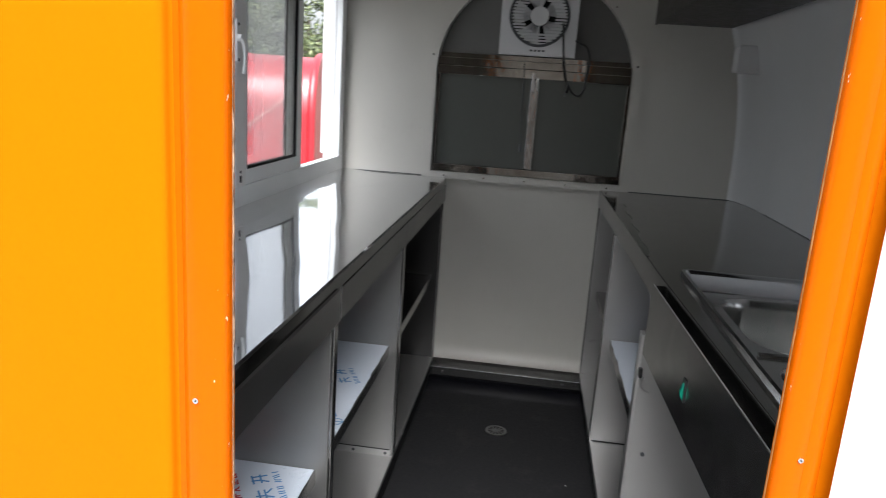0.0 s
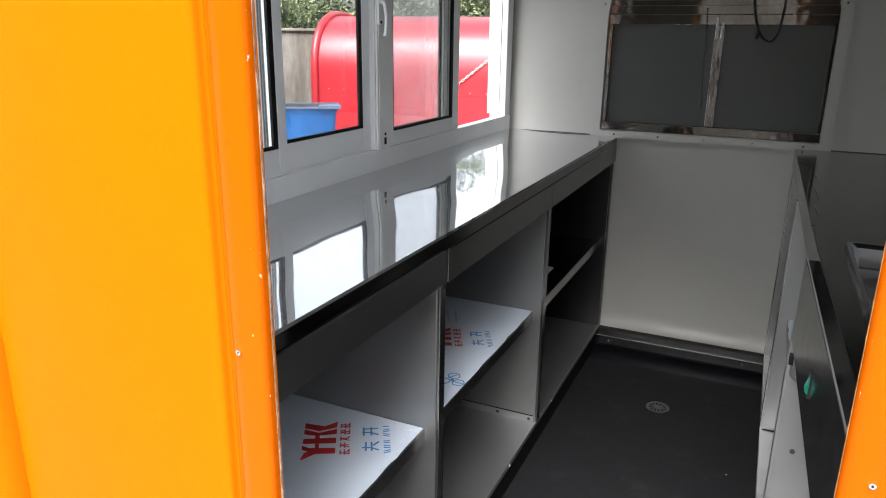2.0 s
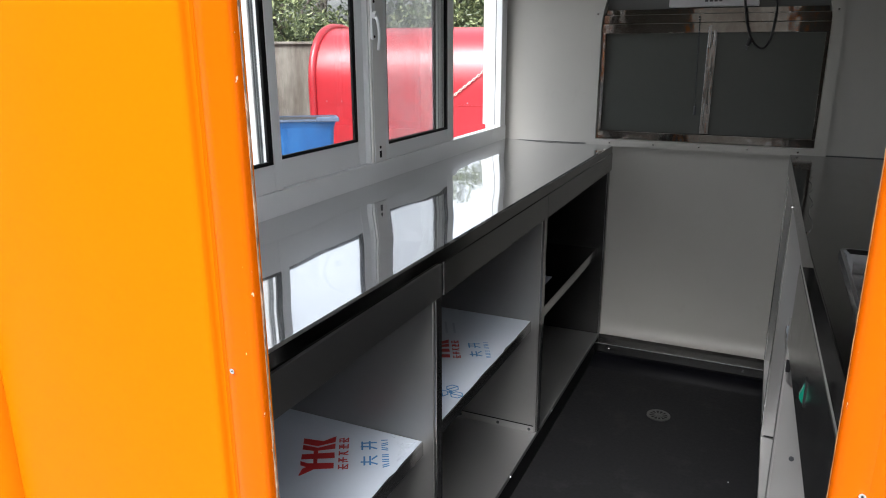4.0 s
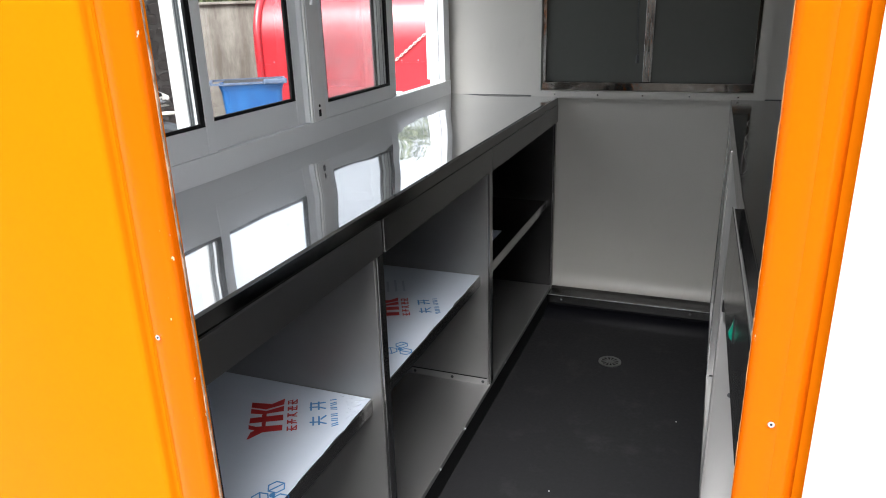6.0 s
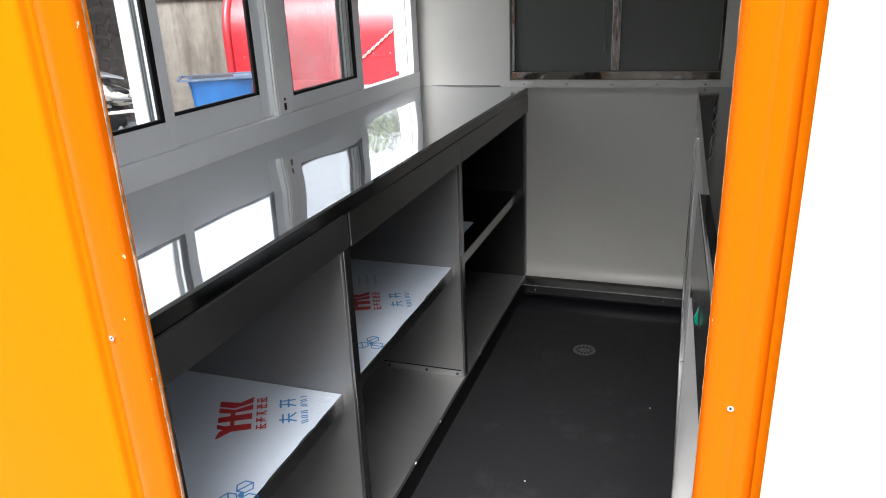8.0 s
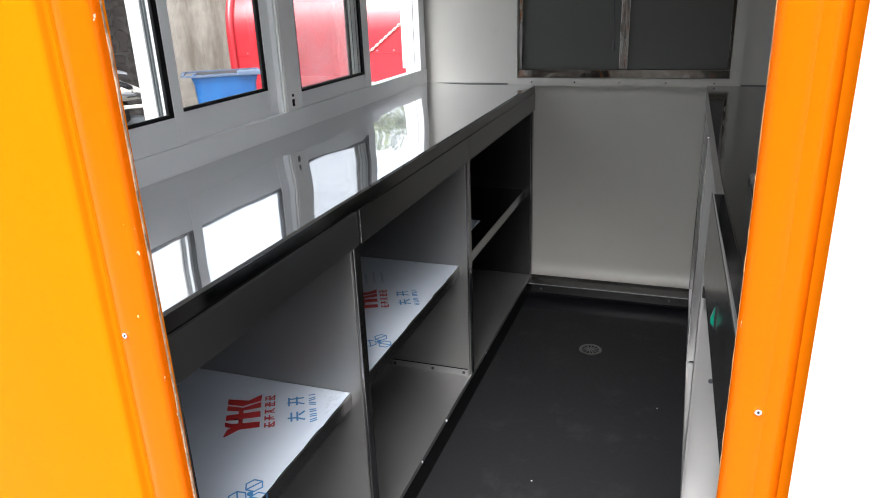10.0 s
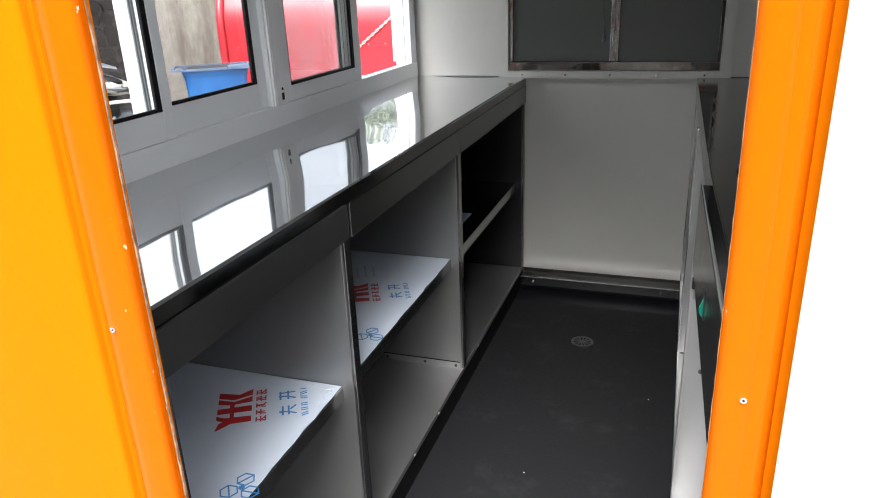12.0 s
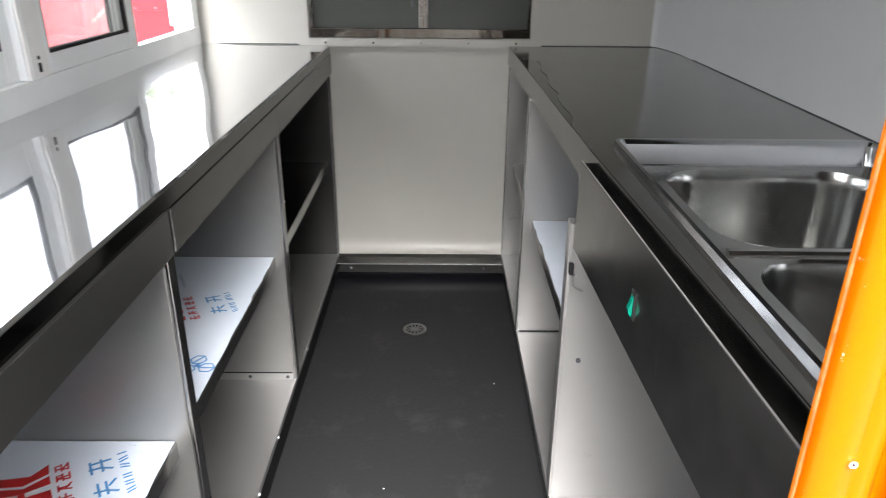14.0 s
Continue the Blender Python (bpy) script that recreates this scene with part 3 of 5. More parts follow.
part("mullion", box(-0.8255, -0.799, 2.079, 2.150, 0.9205, 1.60, 0.002), alu, win2)
part("lock_strip", box(-0.7985, -0.793, 2.084, 2.156, 0.9205, 1.60, 0.002), white_paint, win2, "lighter upright lock profile")
part("lock_groove", box(-0.7935, -0.7922, 2.092, 2.095, 0.9215, 1.60), alu, win2)
part("lock_slot", box(-0.7935, -0.7915, 2.117, 2.127, 0.932, 0.950), gasket, win2, "black slot")
part("lock_slot", rod((-0.7935, 2.122, 0.960), (-0.7915, 2.122, 0.960), 0.004, 10), gasket, win2, "black hole")
sash(win2, 2.1565, 2.628, 0.9205, 1.585, -0.799, glass, 0.024, 0.045, 0.040)
back_sash = sash(win2, 2.153, 2.594, 0.9205, 1.585, -0.812, dusty, 0.030, 0.076, 0.040)
for y in (2.530, 2.558):
    part("stile_groove", box(-0.8122, -0.8114, y, y + 0.0025, 0.93, 1.58), plastic_dark, back_sash, "thin dark groove")
part("window_reveal", box(-0.872, -0.8225, 3.078, 3.0815, 0.9265, 1.59, 0.001), alu, win2, "white outer end of the window reveal")
part("end_profile", box(-0.8220, -0.7975, 3.078, 3.135, 0.9205, 1.60, 0.002), alu, win2, "silver end profile")
part("weather_strip", box(-0.8223, -0.8215, 3.0765, 3.081, 0.9265, 1.59), gasket, win2, "thin dark weather strip")
# latch handle
h = part("latch", prism(rounded(2.085, 2.101, 1.240, 1.345, 0.007, 4), "x", -0.7925, -0.786), alu, win2, "silver crescent latch", True)
part("latch_lever", tube([(-0.780, 2.092, 1.300), (-0.770, 2.086, 1.285), (-0.764, 2.082, 1.262), (-0.764, 2.081, 1.238), (-0.768, 2.082, 1.214)], 0.0044, 8), alu, h, smooth=True)
part("latch_boss", rod((-0.786, 2.093, 1.300), (-0.776, 2.093, 1.300), 0.0095, 16), alu, h)
for z in (1.333, 1.247):
    part("latch_screw", rod((-0.7865, 2.094, z), (-0.7845, 2.094, z), 0.0038, 8), gasket, h)

# ---------- arched end window ----------
aw = thing("window_3", (ACX, YF, AB), "arched end window with steel sliding frame and grey panes", "window", kind="structure")
# Unseen sheet, added to stop daylight leaking round panes and rails
part("leak_stop_sheet", prism(arch_outline(0.004), "y", YF + 0.0365, YF + 0.0395), arch_board, aw, "unseen grey sheet added behind the panes to stop light leaks")
part("backing_board", prism([(ACX + (AR - 0.001) * math.cos(a), ACZ + (AR - 0.001) * math.sin(a)) for a in [math.asin(0.050 / AR) + (math.pi - 2 * math.asin(0.050 / AR)) * k / 32 for k in range(33)]],
                            "y", YF + 0.026, YF + 0.036), arch_board, aw, "dark grey arched board")
XA, XB = ACX - AR, ACX + AR
part("top_rail", box(XA + 0.001, XB - 0.001, YF + 0.004, YF + 0.026, 1.299, 1.329, 0.002), satin, aw, "tarnished stainless top rail")
part("top_channel", box(XA + 0.001, XB - 0.001, YF - 0.002, YF + 0.024, 1.264, 1.2985, 0.002), satin, aw, "tarnished stainless channel")
part("upper_flange", box(XA + 0.012, XB - 0.012, YF + 0.016, YF + 0.0255, 1.3295, 1.346), satin, aw, "dull steel flange below the fan")
part("bottom_rail", box(XA + 0.001, XB - 0.001, YF - 0.003, YF + 0.030, AB + 0.001, AB + 0.031, 0.002), satin, aw, "stained stainless bottom rail")
for x0, x1 in ((XA + 0.001, XA + 0.015), (XB - 0.012, XB - 0.001)):
    part("side_rail", box(x0, x1, YF + 0.004, YF + 0.026, AB + 0.0315, 1.2635, 0.001), satin, aw, "thin stainless side rail")
part("meeting_stile", box(-0.067, -0.036, YF + 0.002, YF + 0.016, AB + 0.032, 1.262, 0.002), stile_steel, aw, "bright stainless meeting stile")
part("stile_bracket", box(-0.066, -0.055, YF - 0.006, YF + 0.0015, 1.215, 1.288, 0.002), chrome, aw, "shiny clasp")
part("stile_bracket", box(-0.048, -0.039, YF - 0.006, YF + 0.0015, 1.22, 1.272, 0.002), chrome, aw, "shiny clasp")
part("pane", box(XA + 0.0155, -0.050, YF + 0.0165, YF + 0.0215, AB + 0.032, 1.263), tinted, aw, "grey frosted pane")
part("pane", box(-0.0355, XB - 0.0125, YF + 0.008, YF + 0.013, AB + 0.032, 1.263), tinted, aw, "grey frosted pane")
ch = bmesh.new()
for k in range(36):
    u = k / 35
    bmesh.ops.create_icosphere(ch, subdivisions=1, radius=0.0034, matrix=Matrix.Translation((-0.099 + 0.012 * u + 0.0012 * math.sin(7 * u), YF - 0.008, 1.317 - 0.301 * u)))
chain = part("pull_chain", ch, plastic_dark, aw, "thin dark bead chain", True)
part("pendant", rod((-0.087, YF - 0.008, 1.014), (-0.086, YF - 0.008, 0.985), 0.0045, 10, r2=0.0062), plastic_dark, chain, "small dark pendant")

# ---------- wall fan ----------
FX, FZ, FH, FY = -0.057, 1.492, 0.142, YF - 0.045
fan = thing("exhaust_fan", (FX, YF, FZ - FH), "white square exhaust fan with round slotted grille", "fan")
circ = lambda r, n=48: [(FX + r * math.cos(2 * math.pi * k / n), FZ + r * math.sin(2 * math.pi * k / n)) for k in range(n)]
sq = rect(FX - FH, FX + FH, FZ - FH, FZ + FH)
part("housing", wall_with_hole(sq, circ(0.108), "y", FY, YF + 0.0255, (FX, FZ)), plastic_white, fan, "white plastic housing")
part("grille_ring", ring(circ(0.112), circ(0.102), "y", FY - 0.006, FY + 0.004), plastic_dark, fan, "dark grille rim", True)
part("hub", rod((FX, FY - 0.004, FZ), (FX, FY + 0.03, FZ), 0.034, 28), plastic_white, fan, "round white hub")
for k in range(5):
    a = 2 * math.pi * k / 5 + 0.5
    b = bmesh.new()
    vs = []
    for r, w, tw in ((0.036, 0.40, 0.010), (0.065, 0.46, 0.009), (0.098, 0.47, 0.007)):
        vs.append([(FX + r * math.cos(a + s * w), FY + 0.034 + s * tw, FZ + r * math.sin(a + s * w)) for s in (-1, 0, 1)])
    for dy in (0, 0.002):
        g = [[b.verts.new((x, y + dy, z)) for x, y, z in row] for row in vs]
        for i in range(2):
            for j in range(2):
                b.faces.new((g[i][j], g[i][j + 1], g[i + 1][j + 1], g[i + 1][j]))
    part("blade", b, plastic_white, fan, "pale fan blade")
part("back_plate", rod((FX, FY + 0.058, FZ), (FX, FY + 0.062, FZ), 0.107, 32), gasket, fan, "black back of the fan")
for k in range(19):
    z = FZ - 0.099 + 0.011 * k
    hw = math.sqrt(max(0.0, 0.1035 ** 2 - (z - FZ) ** 2))
    inner_hw = math.sqrt(max(0.0, 0.060 ** 2 - (z - FZ) ** 2))
    for x0, x1 in ((-hw, -inner_hw), (inner_hw, hw)) if inner_hw > 0.01 else ((-hw, hw),):
        if x1 - x0 > 0.008:
            part("slat", box(FX + x0, FX + x1, FY - 0.003, FY + 0.003, z - 0.0033, z + 0.0033), plastic_white, fan)
for k in range(2):
    part("spoke", box(FX - 0.003, FX + 0.003, FY - 0.004, FY + 0.002, FZ + (0.034 if k == 0 else -0.104), FZ + (0.104 if k == 0 else -0.034)), plastic_white, fan)
for k in range(4):
    part("maker_mark", box(FX - 0.026 + 0.015 * k, FX - 0.016 + 0.015 * k, FY - 0.001, FY + 0.001, 1.364, 1.371), plastic_dark, fan, "small dark mark")
curve = []
ctrl = [(0.033, 1.47), (0.036, 1.426), (0.044, 1.36), (0.056, 1.295), (0.070, 1.252), (0.090, 1.222), (0.114, 1.213), (0.131, 1.240), (0.139, 1.295), (0.141, 1.346), (0.130, 1.383), (0.115, 1.397), (0.098, 1.402)]
for k in range(len(ctrl) - 1):
    p0, p1, p2, p3 = ctrl[max(k - 1, 0)], ctrl[k], ctrl[k + 1], ctrl[min(k + 2, len(ctrl) - 1)]
    for s in range(5):
        t = s / 5
        curve.append(tuple(0.5 * ((2 * p1[i]) + (p2[i] - p0[i]) * t + (2 * p0[i] - 5 * p1[i] + 4 * p2[i] - p3[i]) * t * t + (3 * p1[i] - p0[i] - 3 * p2[i] + p3[i]) * t ** 3) for i in (0, 1)))
part("cable", tube([(x, FY - 0.008, z) for x, z in curve] + [(0.086, FY - 0.004, 1.410), (0.083, FY + 0.01, 1.414)], 0.0038, 8), black, fan, "looped black cable", True)
plug = part("plug", rod((0.072, FY - 0.009, 1.244), (0.065, FY - 0.012, 1.220), 0.0085, 10, r2=0.0065), black, fan, "black two-pin plug")
part("pin", rod((0.065, FY - 0.012, 1.220), (0.062, FY - 0.013, 1.209), 0.002, 6), plastic_dark, plug)


# ---------- worktops and open cabinets ----------
CT = 0.862          # worktop height
LF = -0.370         # front face of the left worktop
top_l = thing("worktop", (LF, 1.062, CT - 0.03), "mirror-polished stainless worktop below the serving window", "worktop")


def dished(u, v):
    """Height of the uneven sheet: it rises towards the wall (u = 0) and sags a little between its supports."""
    rise = 0.0075 * max(0.0, 1 - u / 0.72) ** 2
    buckle = 0.0007 * math.sin(7.9 * v + 0.8) * math.sin(math.pi * min(1.0, u * 1.1)) + 0.00035 * math.sin(17.0 * v + 4.0 * u) * (1 - u)
    return CT - 0.0022 * math.sin(math.pi * u) * (1 - u) + rise * 0.62 + buckle * (1 - u ** 4)


bm = bmesh.new()
NX, NY = 18, 90
rows = []
for j in range(NY + 1):
    y = 1.064 + (YF - 0.001 - 1.064) * j / NY
    row = [(XL + 0.001 + (LF - 0.004 - XL - 0.001) * i / NX, dished(i / NX, y - 1.064)) for i in range(NX + 1)]
    row += [(LF - 0.0035, CT), (LF - 0.0033, CT), (LF - 0.0005, CT - 0.0028), (LF, CT - 0.0033), (LF, CT - 0.030), (LF - 0.0022, CT - 0.030), (LF - 0.003, CT - 0.012), (XL + 0.001, CT - 0.012)]
    rows.append([bm.verts.new((x, y, z)) for x, z in row])
for a, c in zip(rows, rows[1:]):
    for k in range(len(a)):
        j = (k + 1) % len(a)
        bm.faces.new((a[k], a[j], c[j], c[k]))
bm.faces.new(rows[0])
bm.faces.new(rows[-1][::-1])
part("top_sheet", bm, polished, top_l, smooth=True)
# Same sheet as the top; the floor's dark reflection is put into its colour
part("front_lip", box(LF - 0.0015, LF + 0.0005, 1.064, YF - 0.002, CT - 0.030, CT - 0.0045), mirrored_dark_steel, top_l, "folded front lip with a dark reflection in its colour")

SH = 0.459
# Added board, dark so that less light bounces inside the bays
part("bounce_cut_board", box(XL + 0.004, LF - 0.006, 1.066, YF - 0.004, CT - 0.0165, CT - 0.0125), bay_shade_steel, top_l, "added dark board that cuts bounced light in the bays")
D1, D2, DE = 1.574, 2.280, 3.118            # near faces of the dividers
cab = thing("open_cabinet", (LF, 1.07, 0.0), "open stainless cabinet with three bays and a shelf in each", "cabinet")
# Back panel's dark colour holds the shade deep in the bays
part("back_panel", box(XL + 0.002, XL + 0.006, 1.066, YF - 0.003, 0.002, CT - 0.036), bay_shade_steel, cab)
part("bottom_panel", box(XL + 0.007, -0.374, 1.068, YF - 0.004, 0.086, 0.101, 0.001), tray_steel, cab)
# Toe board in black: the recess's shade is put into its colour
part("toe_panel", box(-0.392, -0.384, 1.068, YF - 0.004, 0.001, 0.0855), gasket, cab, "recessed toe board, blackened for the shade under the cabinet")
# Left end panels and dividers take steels with bay shade in the colour
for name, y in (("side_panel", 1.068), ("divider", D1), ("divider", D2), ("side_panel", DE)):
    part(name, box(XL + 0.0065, -0.378, y, y + 0.004, 0.1015, CT - 0.036), bay_shade_steel if y == DE or y < 1.1 else shaded_divider_steel, cab)
for y, w in ((1.068, 0.022), (D1, 0.030), (D2, 0.030), (DE, 0.026)):
    part("post", box(-0.385, -0.3715, y + 0.0042 if y > 1.1 else y, y + w, 0.1012, CT - 0.0345, 0.001), front, cab, "folded steel front post")
part("apron", box(-0.3705, -0.364, 1.0615, D1 + 0.014, 0.770, 0.8335, 0.001), apron_mat, cab, "separate steel front strip")
# Farther aprons, darkened in colour for the floor they mirror
part("apron", box(-0.3712, -0.3672, D1 + 0.032, D2 + 0.0158, 0.766, 0.8312, 0.0008), apron_shaded, cab)
part("apron", box(-0.3712, -0.3672, D2 + 0.0164, YF - 0.004, 0.766, 0.8312, 0.0008), apron_shaded, cab)
for y0, y1 in ((1.0725, D1 - 0.0005), (D1 + 0.0305, D2 - 0.0005), (D2 + 0.0305, DE - 0.0005)):
    bm = prism([(XL + 0.007, SH - 0.004), (XL + 0.007, SH - 0.001), (-0.402, SH - 0.001), (-0.400, SH - 0.003), (-0.400, SH - 0.032), (-0.412, SH - 0.032), (-0.412, SH - 0.030), (-0.402, SH - 0.029), (-0.402, SH - 0.004)], "y", y0, y1)
    part("shelf", bm, front, cab, "steel shelf with a folded front edge")
for x in (-0.395, -0.495, -0.62):
    part("rivet", rod((x, D2 - 0.004, 0.112), (x, D2 + 0.001, 0.112), 0.0048, 8), plastic_dark, cab)
part("foot_seam", box(-0.64, -0.383, D2 - 0.0022, D2 - 0.0001, 0.1222, 0.1245), gasket, cab, "dark seam at the divider foot")
part("bottom_flange", box(-0.63, -0.382, D2 - 0.0025, D2, 0.1015, 0.122), brushed, cab)
for y in (1.86, 2.05, 2.45):
    part("rivet", rod((-0.374, y, 0.092), (-0.3720, y, 0.092), 0.003, 8), alu, cab)

rng = random.Random(4)


def film(parent, y0, y1, x0, x1, flip=1):
    """A thin film sheet with an uneven trimmed front edge."""
    pts = [(x0, y0), (x0, y1)]
    n = 26
    for k in range(n + 1):
        y = y1 + (y0 - y1) * k / n
        pts.append((x1 + flip * (rng.uniform(-0.0016, 0.0008) - (0.0025 if k in (7, 8) else 0)), y))
    return part("protective_film", prism(pts, "z", SH - 0.0006, SH + 0.0006), film_mat, parent, "printed white protective film on the shelf")


def prints(sheet, ox, oy, turn, red=True, hexmark=True, faint=False):
    """Plain coloured marks in rows: a broad emblem, a row of small marks, two larger marks and a line of small ones."""
    r = Vector((-math.sin(radians(turn)), math.cos(radians(turn))))
    d = Vector((math.cos(radians(turn)), math.sin(radians(turn))))
    z0, z1 = SH + 0.0007, SH + 0.0012

    def poly(pts, bm):
        w = [(ox + a * r.x + b * d.x, oy + a * r.y + b * d.y) for a, b in pts]
        return prism(w, "z", z0, z1, bm)

    def ribbon(pts, t):
        """A flat stroke of width t bent along points, as one strip."""
        own = bmesh.new()
        rows = []
        for k, (a, b) in enumerate(pts):
            p, q = pts[max(k - 1, 0)], pts[min(k + 1, len(pts) - 1)]
            v = Vector((q[0] - p[0], q[1] - p[1]))
            v = v if v.length > 1e-6 else Vector((pts[k][0] - p[0], pts[k][1] - p[1]))
            n = Vector((-v.y, v.x)).normalized() * t / 2
            row = []
            for sgn, z in ((1, z0), (-1, z0), (-1, z1), (1, z1)):
                u, w = a + sgn * n.x, b + sgn * n.y
                row.append(own.verts.new((ox + u * r.x + w * d.x, oy + u * r.y + w * d.y, z)))
            rows.append(row)
        for e, f in zip(rows, rows[1:]):
            for k in range(4):
                own.faces.new((e[k], e[(k + 1) % 4], f[(k + 1) % 4], f[k]))
        own.faces.new(rows[0][::-1])
        own.faces.new(rows[-1])
        return own

    for pts in ([(0.070, 0.002), (0.055, 0.0415), (0.0706, 0.067), (0.049, 0.0657), (0.038, 0.031), (0.051, 0.002)],
                [(0.0456, 0.002), (0.0312, 0.032), (0.0433, 0.066), (0.0245, 0.066), (0.0216, 0.034), (0.0197, 0.029), (0.029, 0.002)],
                [(0.0115, 0.002), (0.0111, 0.065), (-0.0083, 0.066), (-0.006, 0.002)],
                [(0.0195, 0.0240), (0.0205, 0.0331), (0.0112, 0.0333), (0.0112, 0.0245)],
                [(-0.0081, 0.0250), (-0.0081, 0.0333), (-0.0240, 0.0333), (-0.0222, 0.0262)],
                [(-0.012, 0.001), (-0.021, 0.0154), (-0.025, 0.065), (-0.043, 0.065), (-0.042, 0.0286), (-0.0595, 0.004), (-0.059, 0.001), (-0.0377, 0.0065), (-0.033, 0.014), (-0.0257, 0.002)]):
        part("emblem_bar", poly(pts, bmesh.new()), print_red, sheet, "dark red printed emblem bar")
    dense = ((0.1, 0.0, 0.9, 0.0), (0.0, 0.45, 1.0, 0.45), (0.45, 0.0, 0.1, 1.0), (0.25, 0.95, 1.0, 0.95), (0.3, 0.5, 0.9, 1.0), (0.85, 0.1, 0.8, 0.5), (0.55, 0.05, 0.55, 0.9))
    for k, pick in enumerate(((0, 1, 2, 4, 3), (0, 1, 2, 6), (0, 2, 6, 4), (0, 1, 5, 2, 3, 6), (0, 1, 2, 5, 3, 4))):
        a, w, h = -0.049 + 0.0235 * k, 0.0175, 0.0175
        for q in pick:
            u0, v0, u1, v1 = dense[q]
            part("printed_mark", ribbon([(a + w * u0, 0.0745 + h * v0), (a + w * u1, 0.0745 + h * v1)], 0.0027), print_red, sheet, "small red printed stroke")
    for a, kind in ((-0.040, 0), (0.014, 1)):
        e = a + 0.030
        top_b = 0.123 if kind == 0 else 0.119
        part("printed_mark", ribbon([(a, top_b), (e, top_b)], 0.0036), print_blue, sheet, "blue printed bar")
        part("printed_mark", ribbon([(a, 0.134), (e, 0.134)], 0.0036), print_blue, sheet, "blue printed mark")
        part("printed_mark", ribbon([(a + 0.012, 0.116), (a + 0.010, 0.133), (a + 0.001, 0.148)], 0.0036), print_blue, sheet, "blue printed stroke")
        part("printed_mark", ribbon([(a + 0.018, 0.137), (a + 0.030, 0.148)] if kind == 0 else [(a + 0.024, 0.117), (a + 0.024, 0.148)], 0.0036), print_blue, sheet, "blue printed stroke")
    for k in range(6):
        a = -0.050 + 0.0165 * k + (0.008 if k > 2 else 0)
        lean = (0.0022, 0.0, 0.0, -0.0022, 0.0022, 0.0)[k]
        for off in (0.002, 0.0085) if k < 5 else (0.004,):
            part("printed_mark", ribbon([(a + off - lean, 0.157), (a + off + lean, 0.170)], 0.0024), print_blue, sheet, "small blue printed bar")
    if hexmark:
        for q in range(3):
            c0 = (-0.23 + 0.020 * math.cos(2.1 * q + 0.3), 0.056 + 0.020 * math.sin(2.1 * q + 0.3))
            k6 = [(c0[0] + 0.015 * math.cos(math.pi / 3 * j + q), c0[1] + 0.015 * math.sin(math.pi / 3 * j + q)) for j in range(6)]
            part("printed_mark", ribbon(k6 + [k6[0], k6[1], k6[4]], 0.0027), print_blue, sheet, "blue hexagonal printed outline")
        part("printed_mark", poly([(-0.23 + 0.0052 * math.cos(math.pi / 6 * j), 0.056 + 0.0052 * math.sin(math.pi / 6 * j)) for j in range(12)], bmesh.new()), print_blue, sheet, "blue printed dot")
    if faint:
        for k in range(4):
            part("printed_mark", ribbon([(0.115, 0.02 + 0.022 * k), (0.20 - 0.01 * (k % 2), 0.02 + 0.022 * k)], 0.006), print_faint, sheet, "faint printed bar")


f1 = film(cab, 1.074, D1 - 0.002, XL + 0.010, -0.4015)
prints(f1, -0.590, 1.422, 31)
b = bmesh.new()
for k in range(26):
    u, v = rng.random(), rng.random()
    w = u * (1 - v)
    bmesh.ops.create_icosphere(b, subdivisions=1, radius=rng.uniform(0.002, 0.006),
                               matrix=Matrix.Translation((-0.415 - 0.05 * w, D1 - 0.010 - 0.07 * v * (1 - u * 0.5), SH + 0.0012)) @ Matrix.Rotation(rng.uniform(0, 3), 4, "Z") @ Matrix.Diagonal((2.6, 0.7, 0.30, 1)))
part("film_wrinkle", b, film_mat, f1, "wrinkled peeling film corner", True)
f2 = film(cab, D1 + 0.031, D2 - 0.002, XL + 0.010, -0.4015)
prints(f2, -0.590, 1.967, 27, faint=True)
b = box(-0.62, -0.46, D2 + 0.25, D2 + 0.42, SH - 0.0008, SH + 0.001)
part("film_scrap", b, print_faint, cab, "leftover scrap of dull film")

# right worktop with the sink cut-out
RF = 0.238
SX0, SX1, SY0, SY1 = 0.300, 0.738, 1.095, 1.865
top_r = thing("worktop", (RF, 1.062, CT - 0.05), "stainless worktop with a sink set into it", "worktop")
XN, XM, XQ = 0.2795, 0.255, 0.2545      # front edge at the near end and where the sink bay begins
sheet = wall_with_hole([(XN + 0.002, 1.064), (XR - 0.002, 1.064), (XR - 0.002, YF - 0.001), (RF + 0.001, YF - 0.001), (XQ + 0.002, 1.82), (XM + 0.002, 1.80)], rect(SX0 + 0.004, SX1 - 0.004, SY0 + 0.012, SY1 - 0.012), "z", CT - 0.012, CT, (0.52, 1.48))
part("top_sheet", sheet, dull_top, top_r)
part("front_lip", prism([(XN, 1.064), (XN + 0.0018, 1.064), (XM + 0.0018, 1.80), (XM, 1.80)], "z", CT - 0.062, CT - 0.001), dull_top, top_r, "dark satin front lip")
part("front_lip", prism([(XM, 1.8005), (XM + 0.0018, 1.8005), (XQ + 0.0018, 1.82), (RF + 0.0008, YF - 0.002), (RF - 0.001, YF - 0.002), (XQ, 1.82)], "z", CT - 0.062, CT - 0.001), front, top_r, "deeper folded front lip")

bare = [(RF + 0.004, 2.83), (0.296, 2.815)]
torn = random.Random(31)
edge_line = []
for k in range(25):
    y = 2.80 - 0.80 * k / 24
    edge_line.append((0.293 - 0.031 * (k / 24) ** 0.8 + 0.004 * math.sin(k * 0.95) + torn.uniform(-0.0015, 0.0015), y))
